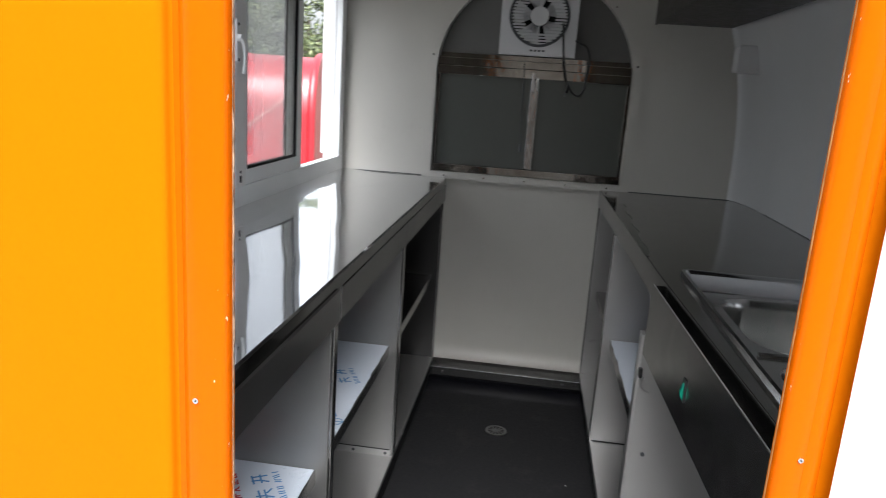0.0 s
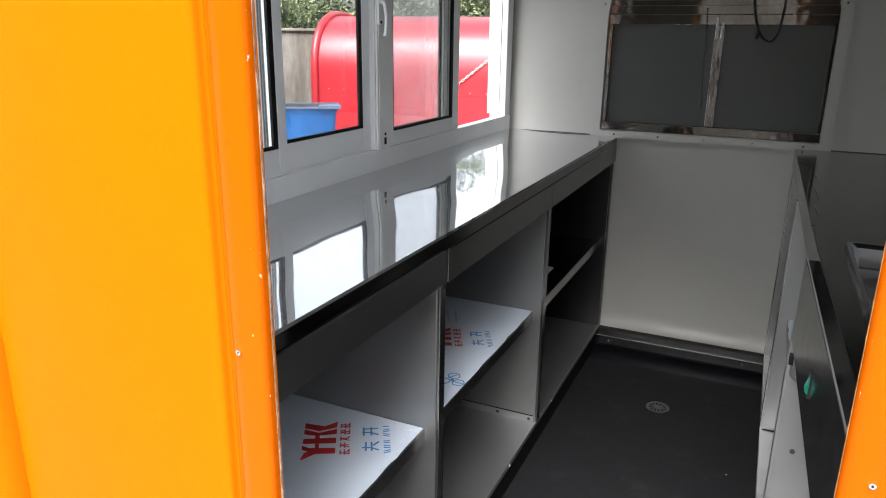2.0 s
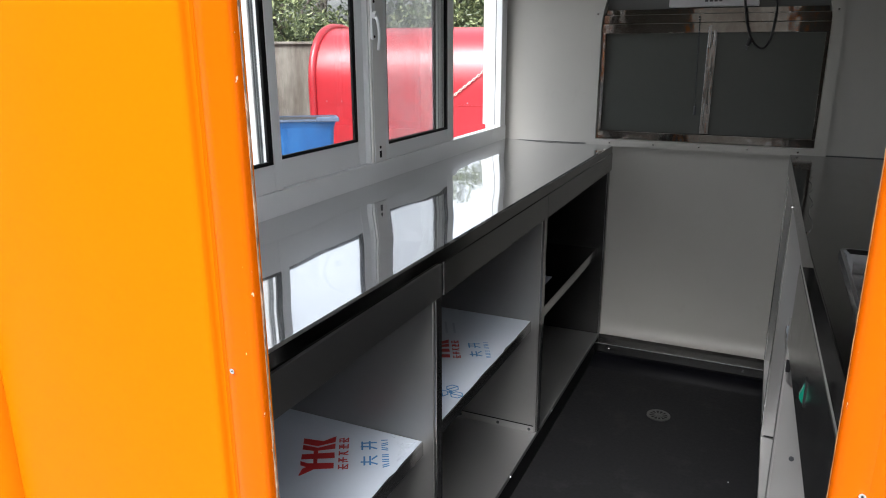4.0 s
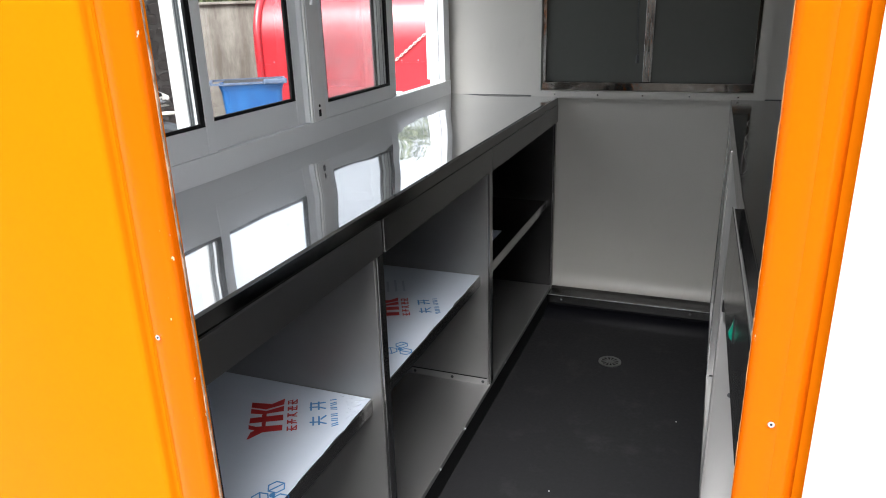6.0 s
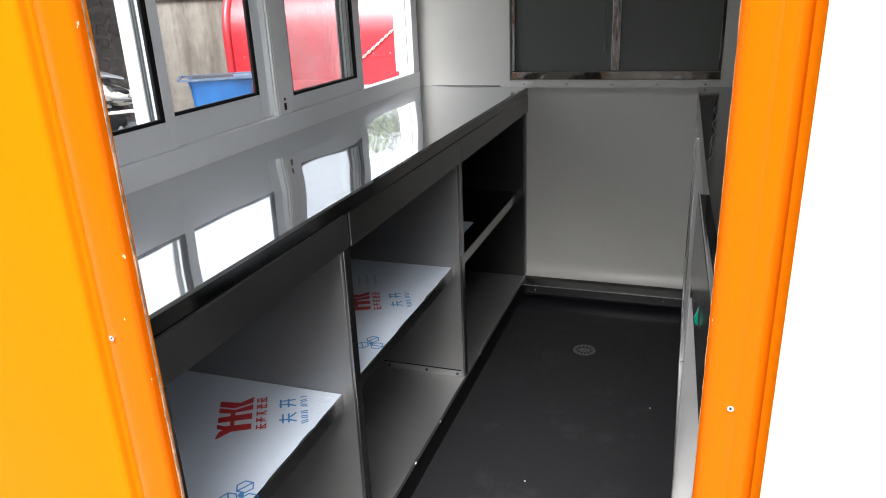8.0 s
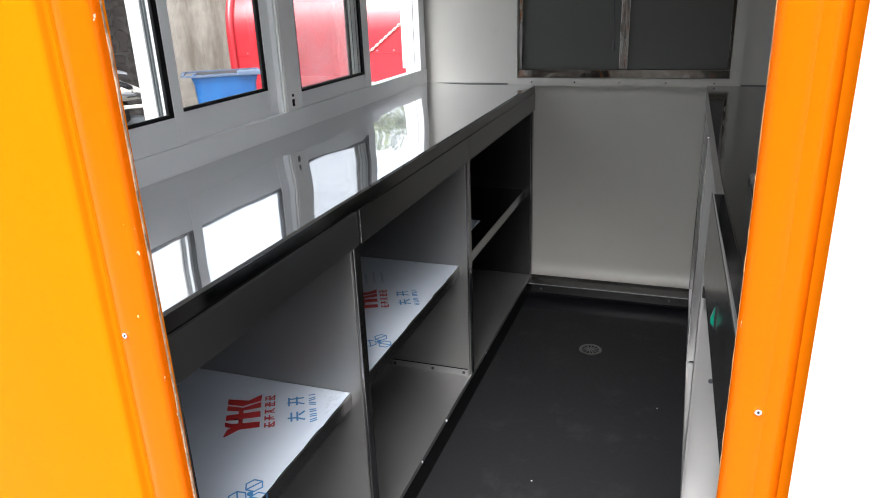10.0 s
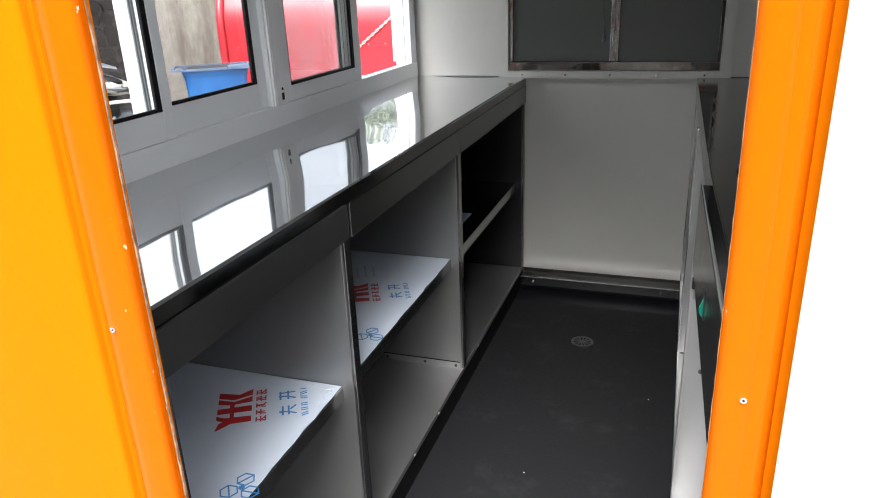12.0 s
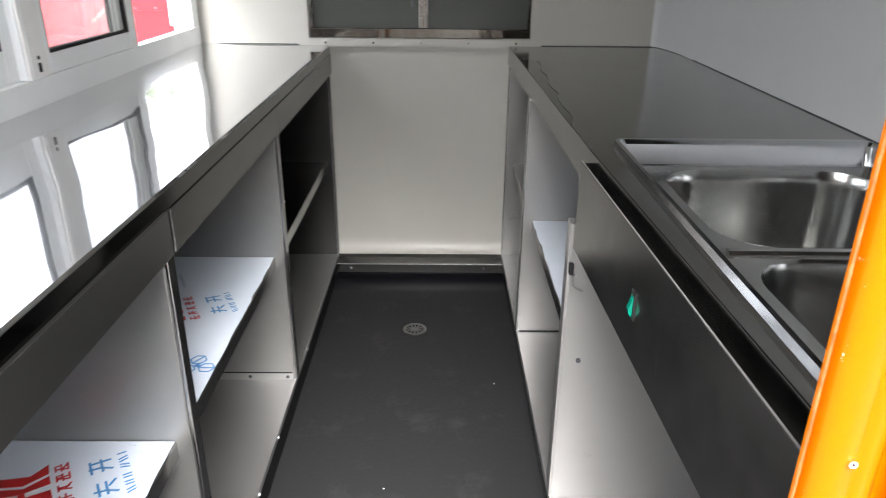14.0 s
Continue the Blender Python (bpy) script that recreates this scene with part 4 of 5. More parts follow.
# Strip without film; its darkness is a reflection put into the colour
part("bare_strip", prism(bare + edge_line + [(0.256, 2.0), (0.252, 2.0)], "z", CT + 0.0002, CT + 0.0006), mirrored_dark_steel, top_r, "bare strip where film was peeled off, dark reflection in its colour")
part("film_edge", tube([(x, y, CT + 0.0010) for x, y in edge_line], 0.0009, 6), rim_steel, top_r, "torn pale edge of the leftover film", True)

sink = thing("double_sink", (0.52, 1.48, CT - 0.2), "double-bowl stainless sink with a raised rim", "sink")
rim_o, rim_i = rounded(SX0, SX1, SY0, SY1, 0.02), rounded(SX0 + 0.010, SX1 - 0.010, SY0 + 0.026, SY1 - 0.026, 0.012)
bm = bmesh.new()
levels = [(rim_o, CT + 0.0005), ([((x + x2) / 2 * 0.3 + x * 0.7, (y + y2) / 2 * 0.3 + y * 0.7) for (x, y), (x2, y2) in zip(rim_o, rim_i)], CT + 0.010),
          ([(x * 0.35 + x2 * 0.65, y * 0.35 + y2 * 0.65) for (x, y), (x2, y2) in zip(rim_o, rim_i)], CT + 0.011), (rim_i, CT + 0.006),
          (rounded(SX0 + 0.0105, SX1 - 0.0105, SY0 + 0.0275, SY1 - 0.0275, 0.012), CT + 0.0045), (rounded(SX0 + 0.0135, SX1 - 0.0135, SY0 + 0.042, SY1 - 0.042, 0.011), CT - 0.0245),
          (rounded(SX0 + 0.016, SX1 - 0.016, SY0 + 0.046, SY1 - 0.046, 0.011), CT - 0.0262)]
loops = [[bm.verts.new((x, y, z)) for x, y in lp] for lp, z in levels]
for a, c in zip(loops, loops[1:]):
    for k in range(len(a)):
        j = (k + 1) % len(a)
        bm.faces.new((a[k], a[j], c[j], c[k]))
part("rim", bm, rim_steel, sink, "bright raised rim", True)
BOWLS = ((0.358, 0.690, 1.470, 1.795), (0.358, 0.690, 1.125, 1.435))
mid = 1.4525
for k, (u0, u1, v0, v1) in enumerate(BOWLS):
    lip = rounded(u0, u1, v0, v1, 0.075, 8)
    half = rect(SX0 + 0.012, SX1 - 0.012, mid if k == 0 else SY0 + 0.029, SY1 - 0.029 if k == 0 else mid)
    part("deck", wall_with_hole(half, lip, "z", CT - 0.030, CT - 0.026, ((u0 + u1) / 2, (v0 + v1) / 2)), sink_steel, sink)
    bm = bmesh.new()
    cx, cy = (u0 + u1) / 2, (v0 + v1) / 2
    lv = []
    for s, z in ((1.0, CT - 0.0255), (0.985, CT - 0.031), (0.975, CT - 0.05), (0.955, CT - 0.15), (0.90, CT - 0.185), (0.78, CT - 0.197), (0.12, CT - 0.204)):
        lv.append([bm.verts.new((cx + (x - cx) * s, cy + (y - cy) * s, z)) for x, y in lip])
    for a, c in zip(lv, lv[1:]):
        for i in range(len(a)):
            j = (i + 1) % len(a)
            bm.faces.new((a[i], a[j], c[j], c[i]))
    bm.faces.new(lv[-1])
    bowl = part("bowl", bm, sink_steel, sink, "rounded satin bowl", True)
    part("strainer", rod((cx, cy, CT - 0.205), (cx, cy, CT - 0.200), 0.028, 20), chrome, bowl)
part("bowl_bridge", tube([(SX0 + 0.05, mid, CT - 0.0255), (SX1 - 0.05, mid, CT - 0.0255)], 0.006, 8), sink_steel, sink, smooth=True)

E1, E2, EE = 1.845, 2.545, 3.120
cab = thing("open_cabinet", (RF, 1.07, 0.0), "open stainless cabinet under the sink worktop", "cabinet")
# Back panel again carries bay shade in its colour
part("back_panel", box(XR - 0.008, XR - 0.004, 1.066, YF - 0.003, 0.002, CT - 0.064), bay_shade_steel, cab)
part("bottom_panel", box(RF + 0.004, XR - 0.009, 1.068, YF - 0.004, 0.086, 0.101, 0.001), tray_steel, cab)
part("toe_panel", box(RF + 0.014, RF + 0.02, 1.068, YF - 0.004, 0.001, 0.0855), front, cab)
for name, y in (("side_panel", 1.068), ("divider", E1), ("divider", E2), ("side_panel", EE)):
    part(name, box(RF + 0.006, XR - 0.009, y, y + 0.004, 0.1015, CT - 0.064 if y > E1 else 0.720 if y > 1.1 else 0.79), brushed, cab)
for y, w in ((E1, 0.034), (E2, 0.026), (EE, 0.024)):
    part("post", box(RF + 0.002, RF + 0.014, y + 0.0042, y + w, 0.1012, CT - 0.0625 if y > E1 else 0.720, 0.001), post_steel if y > E1 else tray_steel, cab, "folded steel front post")
bm = bmesh.new()
pv = []
for x, y in ((0.2605, 1.056), (0.2392, 1.806)):
    pv.append([bm.verts.new(c) for c in ((x + 0.0012, y, 0.8465), (x, y, 0.846), (x - 0.001, y, 0.692), (x + 0.002, y, 0.691))])
for k in range(4):
    bm.faces.new((pv[0][k], pv[0][(k + 1) % 4], pv[1][(k + 1) % 4], pv[1][k]))
bm.faces.new(pv[0][::-1])
bm.faces.new(pv[1])
panel = part("control_panel", bm, panel_steel, cab, "plain steel front panel with a green switch")
part("panel_hem", prism([(0.2617, 1.056), (0.2640, 1.056), (0.2427, 1.806), (0.2404, 1.806)], "z", 0.844, 0.8464), brushed, panel, "folded upper hem")
part("panel_return", box(0.2415, 0.262, 1.8035, 1.8055, 0.693, 0.8435), front, panel, "folded end of the panel")
SW = 0.2495
part("switch_bezel", box(SW - 0.0028, SW + 0.004, 1.4525, 1.4695, 0.742, 0.781, 0.001), gasket, panel, "black switch surround")
part("switch_rocker", prism([(SW - 0.0020, 0.745), (SW - 0.0020, 0.775), (SW - 0.0034, 0.773), (SW - 0.0056, 0.765), (SW - 0.0082, 0.757), (SW - 0.0072, 0.751), (SW - 0.0044, 0.747)], "y", 1.4570, 1.4650), green, panel, "green translucent rocker")
bm = prism([(XR - 0.01, SH - 0.004), (XR - 0.01, SH - 0.001), (RF + 0.032, SH - 0.001), (RF + 0.030, SH - 0.003), (RF + 0.030, SH - 0.030), (RF + 0.032, SH - 0.030), (RF + 0.034, SH - 0.004)], "y", E1 + 0.035, E2 - 0.0005)
part("shelf", bm, front, cab, "steel shelf with a folded front edge")
bm = prism([(XR - 0.01, SH - 0.004), (XR - 0.01, SH - 0.001), (RF + 0.032, SH - 0.001), (RF + 0.030, SH - 0.003), (RF + 0.030, SH - 0.030), (RF + 0.032, SH - 0.030), (RF + 0.034, SH - 0.004)], "y", E2 + 0.027, EE - 0.0005)
part("shelf", bm, front, cab, "steel shelf with a folded front edge")
part("foot_seam", box(RF + 0.012, XR - 0.012, E2 - 0.0022, E2 - 0.0002, 0.1018, 0.1045), gasket, cab, "dark seam at the divider foot")
f3 = film(cab, E1 + 0.036, E2 - 0.002, XR - 0.012, RF + 0.0315, -1)
for k in range(3):
    part("printed_mark", box(0.36 + 0.03 * k, 0.375 + 0.03 * k, 2.36, 2.40, SH + 0.0007, SH + 0.0012), print_blue, f3, "small blue printed bar")
part("rivet", rod((0.275, E1 - 0.003, 0.44), (0.275, E1, 0.44), 0.005, 8), plastic_dark, cab)
part("clip", tube([(RF + 0.016, E1 - 0.002, 0.622), (RF + 0.010, E1 - 0.012, 0.622), (RF + 0.010, E1 - 0.012, 0.606), (RF + 0.018, E1 - 0.010, 0.598), (RF + 0.030, E1 - 0.005, 0.591)], 0.0024, 8), tray_steel, cab, "small bent pale clip", True)
part("clip_block", box(RF + 0.004, RF + 0.012, E1 - 0.010, E1 + 0.004, 0.624, 0.646, 0.002), gasket, cab, "black clip block")

# ---------- small fixed things ----------
part("sealant_bead", box(XL + 0.004, LF - 0.020, YF - 0.0035, YF - 0.0008, CT + 0.0002, CT + 0.0022, 0.0005), plastic_dark, top_l, "dark sealant bead along the wall")
part("sealant_bead", box(RF + 0.020, XR - 0.004, YF - 0.0035, YF - 0.0008, CT + 0.0002, CT + 0.0022, 0.0005), plastic_dark, top_r, "dark sealant bead along the wall")
part("sealant_bead", box(XR - 0.0022, XR - 0.0005, 1.07, YF - 0.30, CT + 0.0002, CT + 0.0018, 0.0004), plastic_dark, top_r, "dark sealant bead along the wall")

drain = thing("floor_drain", (-0.073, 2.728, 0.0), "round slotted steel floor drain", "drain")
cd = lambda r, n=32: [(-0.073 + r * math.cos(2 * math.pi * k / n), 2.728 + r * math.sin(2 * math.pi * k / n)) for k in range(n)]
part("drain_well", prism(cd(0.030), "z", 0.0006, 0.0016), gasket, drain, "dark well")
part("drain_rim", ring(cd(0.039), cd(0.030), "z", 0.0003, 0.0035), drain_steel, drain, "thin steel rim")
part("drain_hub", prism(cd(0.007, 14), "z", 0.0017, 0.004), drain_steel, drain)
for k in range(12):
    a = 2 * math.pi * k / 12
    bm = box(0.006, 0.031, -0.0022, 0.0022, 0.0017, 0.0034)
    bmesh.ops.transform(bm, matrix=Matrix.Translation((-0.073, 2.728, 0)) @ Matrix.Rotation(a, 4, "Z"), verts=bm.verts)
    part("drain_bar", bm, drain_steel, drain)


flecks = random.Random(7)
for fx, fy in ((0.169, 2.414), (0.02, 1.62), (-0.12, 1.98), (-0.20, 1.75), (0.10, 1.93)):
    own = bmesh.new()
    bmesh.ops.create_icosphere(own, subdivisions=1, radius=0.0022, matrix=Matrix.Translation((fx, fy, 0.0012)) @ Matrix.Diagonal((flecks.uniform(0.8, 1.5), 1, 0.5, 1)))
    tagged(new("crumb", mesh_of("crumb", own, white_paint)), "tiny pale crumb lying on the black floor", "crumb", "crumbs on the floor")

# Box seen from below, its shade carried by a dark colour
shelf = thing("overhead_shelf", (0.5, 2.6, 1.5), "steel overhead box along the upper wall, unlit dark in its colour", "shelf")
part("body", prism([(0.372, 1.491), (0.640, 1.490), (side_x(1.70) - 0.004, 1.70), (0.372, 1.70)], "y", 1.75, YF - 0.012), shelf_shaded, shelf)
part("lower_edge", box(0.366, 0.3715, 1.75, YF - 0.012, 1.486, 1.705, 0.001), shelf_shaded, shelf, "folded lower edge")

def on_side(z, inset):
    return side_x(z) - inset
oz = 1.375
plate = thing("wall_socket", (on_side(oz, 0.05), 3.04, oz), "white surface-mounted socket box on the bowed wall", "socket")
part("back_box", box(0.648, 0.728, 3.02, 3.10, 1.332, 1.420, 0.006), plastic_white, plate)
part("face_plate", box(0.644, 0.732, 3.010, 3.0195, 1.328, 1.424, 0.003), plastic_white, plate)
part("socket_insert", box(0.662, 0.714, 3.0075, 3.0098, 1.350, 1.402, 0.0008), plastic_white, plate)

# ---------- the yard outside ----------
bm = bmesh.new()
bmesh.ops.create_grid(bm, x_segments=2, y_segments=2, size=400, matrix=Matrix.Translation((0, 0, GROUND)))
structure("ground", bm, concrete, "worn grey concrete yard", "ground")
part_under = thing("trailer_chassis", (0, 2.1, GROUND), "dark steel chassis under the trailer floor", "chassis")
for x in (-0.55, 0.5):
    part("beam", box(x - 0.03, x + 0.03, 1.1, 3.1, -0.16, -0.066), grey_metal, part_under)
    part("leg", box(x - 0.025, x + 0.025, 1.2, 1.25, GROUND, -0.16), grey_metal, part_under)
    part("leg", box(x - 0.025, x + 0.025, 2.9, 2.95, GROUND, -0.16), grey_metal, part_under)

EYE = Vector((0.18, 0.48, 1.215))
def at(az, dist, z=GROUND):
    a = radians(az)
    return Vector((EYE.x - dist * math.sin(-a), EYE.y + dist * math.cos(a), z))


def place(bm, m):
    bmesh.ops.transform(bm, matrix=m, verts=bm.verts)
    return bm


# unseen wall behind the camera, added to keep low sky light out
yard = structure("sky_blocking_wall", box(-11, 11, -6.6, -6.4, GROUND, 3.4), render_wall, "unseen plain wall added to block low sky light", "wall")

# red trailer standing across the yard, its long side towards the window
RA = -25.6
rt = at(RA, 10.92)
red = thing("food_trailer", rt, "round-roofed red fibreglass food trailer parked in the yard", "trailer")
L1, L2, W2, B0, TOP = -1.66, 1.10, 0.97, 0.34, 1.975
M = Matrix.Translation(rt) @ Matrix.Rotation(radians(-RA), 4, "Z") @ Matrix.Translation((L1, -W2, 0)) @ Matrix.Rotation(radians(-15), 4, "Z") @ Matrix.Translation((-L1, W2, 0))


def red_profile(grow, n=36):
    pts = [(-W2 - grow, B0), ]
    for k in range(n + 1):
        a = math.pi - math.pi * k / n
        c, s = math.cos(a), math.sin(a)
        pts.append((math.copysign(abs(c) ** 0.80, c) * (W2 + grow), 1.14 + (TOP + grow - 1.14) * max(s, 0.0) ** 0.80))
    pts.append((W2 + grow, B0))
    return pts


part("body", place(prism(red_profile(0), "x", L1, L2), M), red_gel, red, "glossy red body", True)
for x in (L1, L2):
    loop = [(x, u, v) for u, v in red_profile(0.012)]
    part("end_rim", place(tube(loop, 0.055, 10), M), red_gel, red, "thick rounded red end rim", True)
part("chassis", place(box(L1 + 0.1, L2 - 0.1, -0.6, 0.6, 0.22, 0.34), M), grey_metal, red, "grey steel chassis")
part("drawbar", place(box(L2 - 0.1, L2 + 0.9, -0.05, 0.05, 0.24, 0.32), M), grey_metal, red)
for x in (-0.55, 0.05):
    for s in (-1, 1):
        w = part("wheel", place(rod((x, s * 0.80, 0.24), (x, s * 0.92, 0.24), 0.24, 28), M), tyre, red, "black tyre")
        part("hubcap", place(rod((x, s * 0.915, 0.24), (x, s * 0.93, 0.24), 0.13, 20), M), grey_metal, w)
part("plate", place(box(-0.01, 0.29, -W2 - 0.03, -W2 - 0.002, 0.50, 0.605, 0.004), M), white_paint, red, "small pale plate")
part("side_seam", place(box(L1 + 0.06, L2 - 0.06, -W2 - 0.006, -W2 + 0.002, 0.96, 0.975), M), red_gel, red, "thin raised belt line")
links = bmesh.new()
for k in range(27):
    u, v = 0.05 + 0.030 * (k + 0.5), 0.867 + 0.0237 * (k + 0.5)
    loop = []
    for q in range(10):
        a = 2 * math.pi * q / 10
        along, across = 0.024 * math.cos(a), 0.013 * math.sin(a)
        flat = k % 2 == 0
        loop.append((u + 0.785 * along - (0.62 * across if flat else 0), -W2 - 0.02 - (0 if flat else across), v + 0.62 * along + (0.785 * across if flat else 0)))
    tube(loop, 0.0058, 6, links, closed=True)
part("chain", place(links, M), rope_mat, red, "pale link chain along the side", True)
for k in range(12):
    x = L1 + 0.2 + 0.22 * k
    part("rivet", place(rod((x, -W2 - 0.006, 1.0), (x, -W2 + 0.004, 1.0), 0.010, 6), M), grey_metal, red)

# blue bin
bc = at(-35.9, 8.0)
binn = thing("rubbish_bin", bc, "worn blue plastic rubbish bin with a flared rim", "bin")
M = Matrix.Translation(bc) @ Matrix.Rotation(radians(35.9), 4, "Z")
bm = bmesh.new()
lv = []
for s, z in ((0.74, 0.03), (0.78, 0.05), (0.93, 0.88), (0.95, 0.90), (1.0, 0.955)):
    lv.append([bm.verts.new((x * s, y * s, z)) for x, y in rounded(-0.33, 0.33, -0.33, 0.10, 0.06)])
for s, z in ((0.97, 0.955), (0.90, 0.90), (0.72, 0.06)):
    lv.append([bm.verts.new((x * s, y * s, z)) for x, y in rounded(-0.33, 0.33, -0.33, 0.10, 0.06)])
for a, c in zip(lv, lv[1:]):
    for k in range(len(a)):
        j = (k + 1) % len(a)
        bm.faces.new((a[k], a[j], c[j], c[k]))
bm.faces.new(lv[0][::-1])
bm.faces.new(lv[-1])
part("tub", place(bm, M), blue_plastic, binn, "blue plastic tub", True)
part("rim", place(ring(rounded(-0.425, 0.355, -0.355, 0.125, 0.06), rounded(-0.395, 0.335, -0.335, 0.105, 0.05), "z", 0.962, 0.982), M), blue_worn, binn, "scuffed pale blue rim")
part("rim_lug", place(box(0.12, 0.36, -0.385, -0.33, 0.955, 1.005, 0.01), M), blue_worn, binn)
# Black block added so that the bin's inside looks shaded
part("dark_bin_fill", place(box(-0.29, 0.29, -0.29, 0.075, 0.80, 0.974, 0.02), M), black, binn, "black block standing in for the bin's shaded inside")
for x in (-0.24, 0.24):
    part("foot", place(box(x - 0.04, x + 0.04, -0.22, 0.06, 0.0, 0.03), M), gasket, binn)

# rendered boundary wall behind
bw = at(-26.6, 12.15)
M = Matrix.Translation(bw) @ Matrix.Rotation(radians(26.6), 4, "Z")
wall = structure("boundary_wall", place(box(-5.6, 10.5, -0.1, 0.1, 0, 1.755), M), render_wall, "stained grey cement boundary wall", "wall")
part("coping", place(box(-5.6, 10.5, -0.15, 0.15, 1.756, 1.80, 0.01), M), render_wall, wall, "flat cement coping")

# field-stone wall by the parked scooter
sw = at(-48, 9.6)
M = Matrix.Translation(sw) @ Matrix.Rotation(radians(44), 4, "Z")
swall = structure("stone_wall", place(box(-2.6, 1.25, 0.0, 0.4, 0, 3.6), M), mortar, "dark rubble stone wall", "wall")
stones = []
for v in range(3):
    bm = bmesh.new()
    bmesh.ops.create_cube(bm, size=2)
    bmesh.ops.subdivide_edges(bm, edges=bm.edges[:], cuts=1, use_grid_fill=True)
    for vert in bm.verts:
        vert.co = vert.co.lerp(vert.co.normalized() * 1.12, 0.38) + Vector((rng.uniform(-0.14, 0.14), rng.uniform(-0.12, 0.12), rng.uniform(-0.14, 0.14)))
    stones.append(mesh_of("stone", bm, stone, False))
far_stones = bmesh.new()
z = 0.08
while z < 3.5:
    x = -2.5 + rng.uniform(0, 0.12)
    while x < 1.15:
        w = rng.uniform(0.050, 0.092)
        m = M @ Matrix.Translation((x + w, -0.005, z + rng.uniform(-0.022, 0.022))) @ Matrix.Rotation(rng.uniform(-0.5, 0.5), 4, "Y") @ Matrix.Diagonal((w * 0.86, rng.uniform(0.012, 0.022), rng.uniform(0.046, 0.064), 1))
        kind = rng.choice(stones)
        if x > -0.15 and 0.6 < z < 2.9:
            ob = new("stone", kind)
            ob.parent = swall
            ob.matrix_basis = m
        else:
            start = len(far_stones.verts)
            far_stones.from_mesh(kind)
            far_stones.verts.ensure_lookup_table()
            for vert in far_stones.verts[start:]:
                vert.co = m @ vert.co
        x += 2 * w + 0.004
    z += 0.138
tagged(part("stone_facing", far_stones, stone, swall, "rubble facing of the same dark stones"), kind="stuff")

# open shelter roof over the scooter
sh = at(-49.5, 8.3)
M2 = Matrix.Translation(sh) @ Matrix.Rotation(radians(47), 4, "Z")
shelter = thing("shelter", sh, "low lean-to shelter with a corrugated grey roof", "shelter")
bm = bmesh.new()
n = 40
lo_row, hi_row = [], []
for k in range(n + 1):
    x = -1.9 + 2.98 * k / n
    dz = 0.022 * math.cos(k * math.pi / 2)
    lo_row.append((bm.verts.new((x, -1.05, 2.02 + dz)), bm.verts.new((x, -1.05, 2.012 + dz))))
    hi_row.append((bm.verts.new((x, 1.35, 2.24 + dz)), bm.verts.new((x, 1.35, 2.232 + dz))))
for k in range(n):
    for q, flip in ((0, 1), (1, -1)):
        bm.faces.new((lo_row[k][q], lo_row[k + 1][q], hi_row[k + 1][q], hi_row[k][q]))
    bm.faces.new((lo_row[k][0], lo_row[k + 1][0], lo_row[k + 1][1], lo_row[k][1]))
    bm.faces.new((hi_row[k][0], hi_row[k + 1][0], hi_row[k + 1][1], hi_row[k][1]))
part("roof_sheet", place(bm, M2), grey_metal, shelter, "grey corrugated sheet")
for x in (-1.8,):
    part("pole", place(box(x - 0.03, x + 0.03, 1.2, 1.26, 0.0, 2.20), M2), plastic_dark, shelter)
part("pole", place(box(-1.83, -1.77, -1.0, -0.94, 0.0, 1.99), M2), plastic_dark, shelter)

# trees behind the boundary wall
def tree(base, height, spread, seed, lean):
    q = np.random.default_rng(seed)
    t = thing("tree", base, "leafy broad-leaved tree behind the boundary wall", "tree", "trees behind the wall")
    top = Vector((lean, 0, height * 0.72))
    bm = tube([base, base + top * 0.35 + Vector((0.05, 0.04, 0)), base + top * 0.7, base + top], 0.10, 8)
    for v in bm.verts:
        k = (v.co.z - base.z) / height
        c = base + Vector((lean, 0, height * 0.72)) * min(1, k / 0.72)
        v.co = Vector((c.x + (v.co.x - c.x) * (1 - 0.75 * k), c.y + (v.co.y - c.y) * (1 - 0.75 * k), v.co.z))
    part("trunk", bm, bark, t, smooth=True)
    lumps = []
    for k in range(20):
        a, h = q.uniform(0, 6.283), q.uniform(0.30, 0.98)
        rad = spread * (0.35 + 0.65 * q.random()) * math.sqrt(max(0.08, 1 - abs(h - 0.55) * 1.7))
        c = base + Vector((lean + rad * math.cos(a), rad * math.sin(a), height * h))
        lumps.append((c, q.uniform(0.38, 0.72)))
        if k < 6:
            part("limb", tube([base + top * 0.45, base + top * 0.55 + (c - base - top * 0.55) * 0.5 + Vector((0, 0, 0.1)), c], 0.028, 6), bark, t, smooth=True)
    verts, faces = [], []
    for c, r in lumps:
        n = int(340 * (r / 0.55) ** 2)
        d = q.normal(size=(n, 3))
        d /= np.linalg.norm(d, axis=1)[:, None]
        pos = np.array(c) + d * (r * q.uniform(0.45, 1.08, n) ** 0.6)[:, None] * np.array([1, 1, 0.8])
        for p, o in zip(pos, d):
            u = np.cross(o + q.normal(0, 0.6, 3), q.normal(size=3))
            u /= np.linalg.norm(u)
            w = np.cross(u, o + q.normal(0, 0.5, 3))
            w /= np.linalg.norm(w)
            ln, wd = q.uniform(0.045, 0.08), q.uniform(0.018, 0.031)
            m = np.cross(u, w) * 0.012
            i = len(verts)
            verts += [p - u * ln, p + w * wd - m, p + u * ln, p - w * wd - m]
            faces += [(i, i + 1, i + 2), (i, i + 2, i + 3)]
    me = bpy.data.meshes.new("crown")
    me.from_pydata([tuple(map(float, v)) for v in verts], [], faces)
    me.materials.append(leafm)
    ob = new("crown", me)
    ob.parent, ob.matrix_parent_inverse = t, Matrix.Translation(-t.location)
    return t


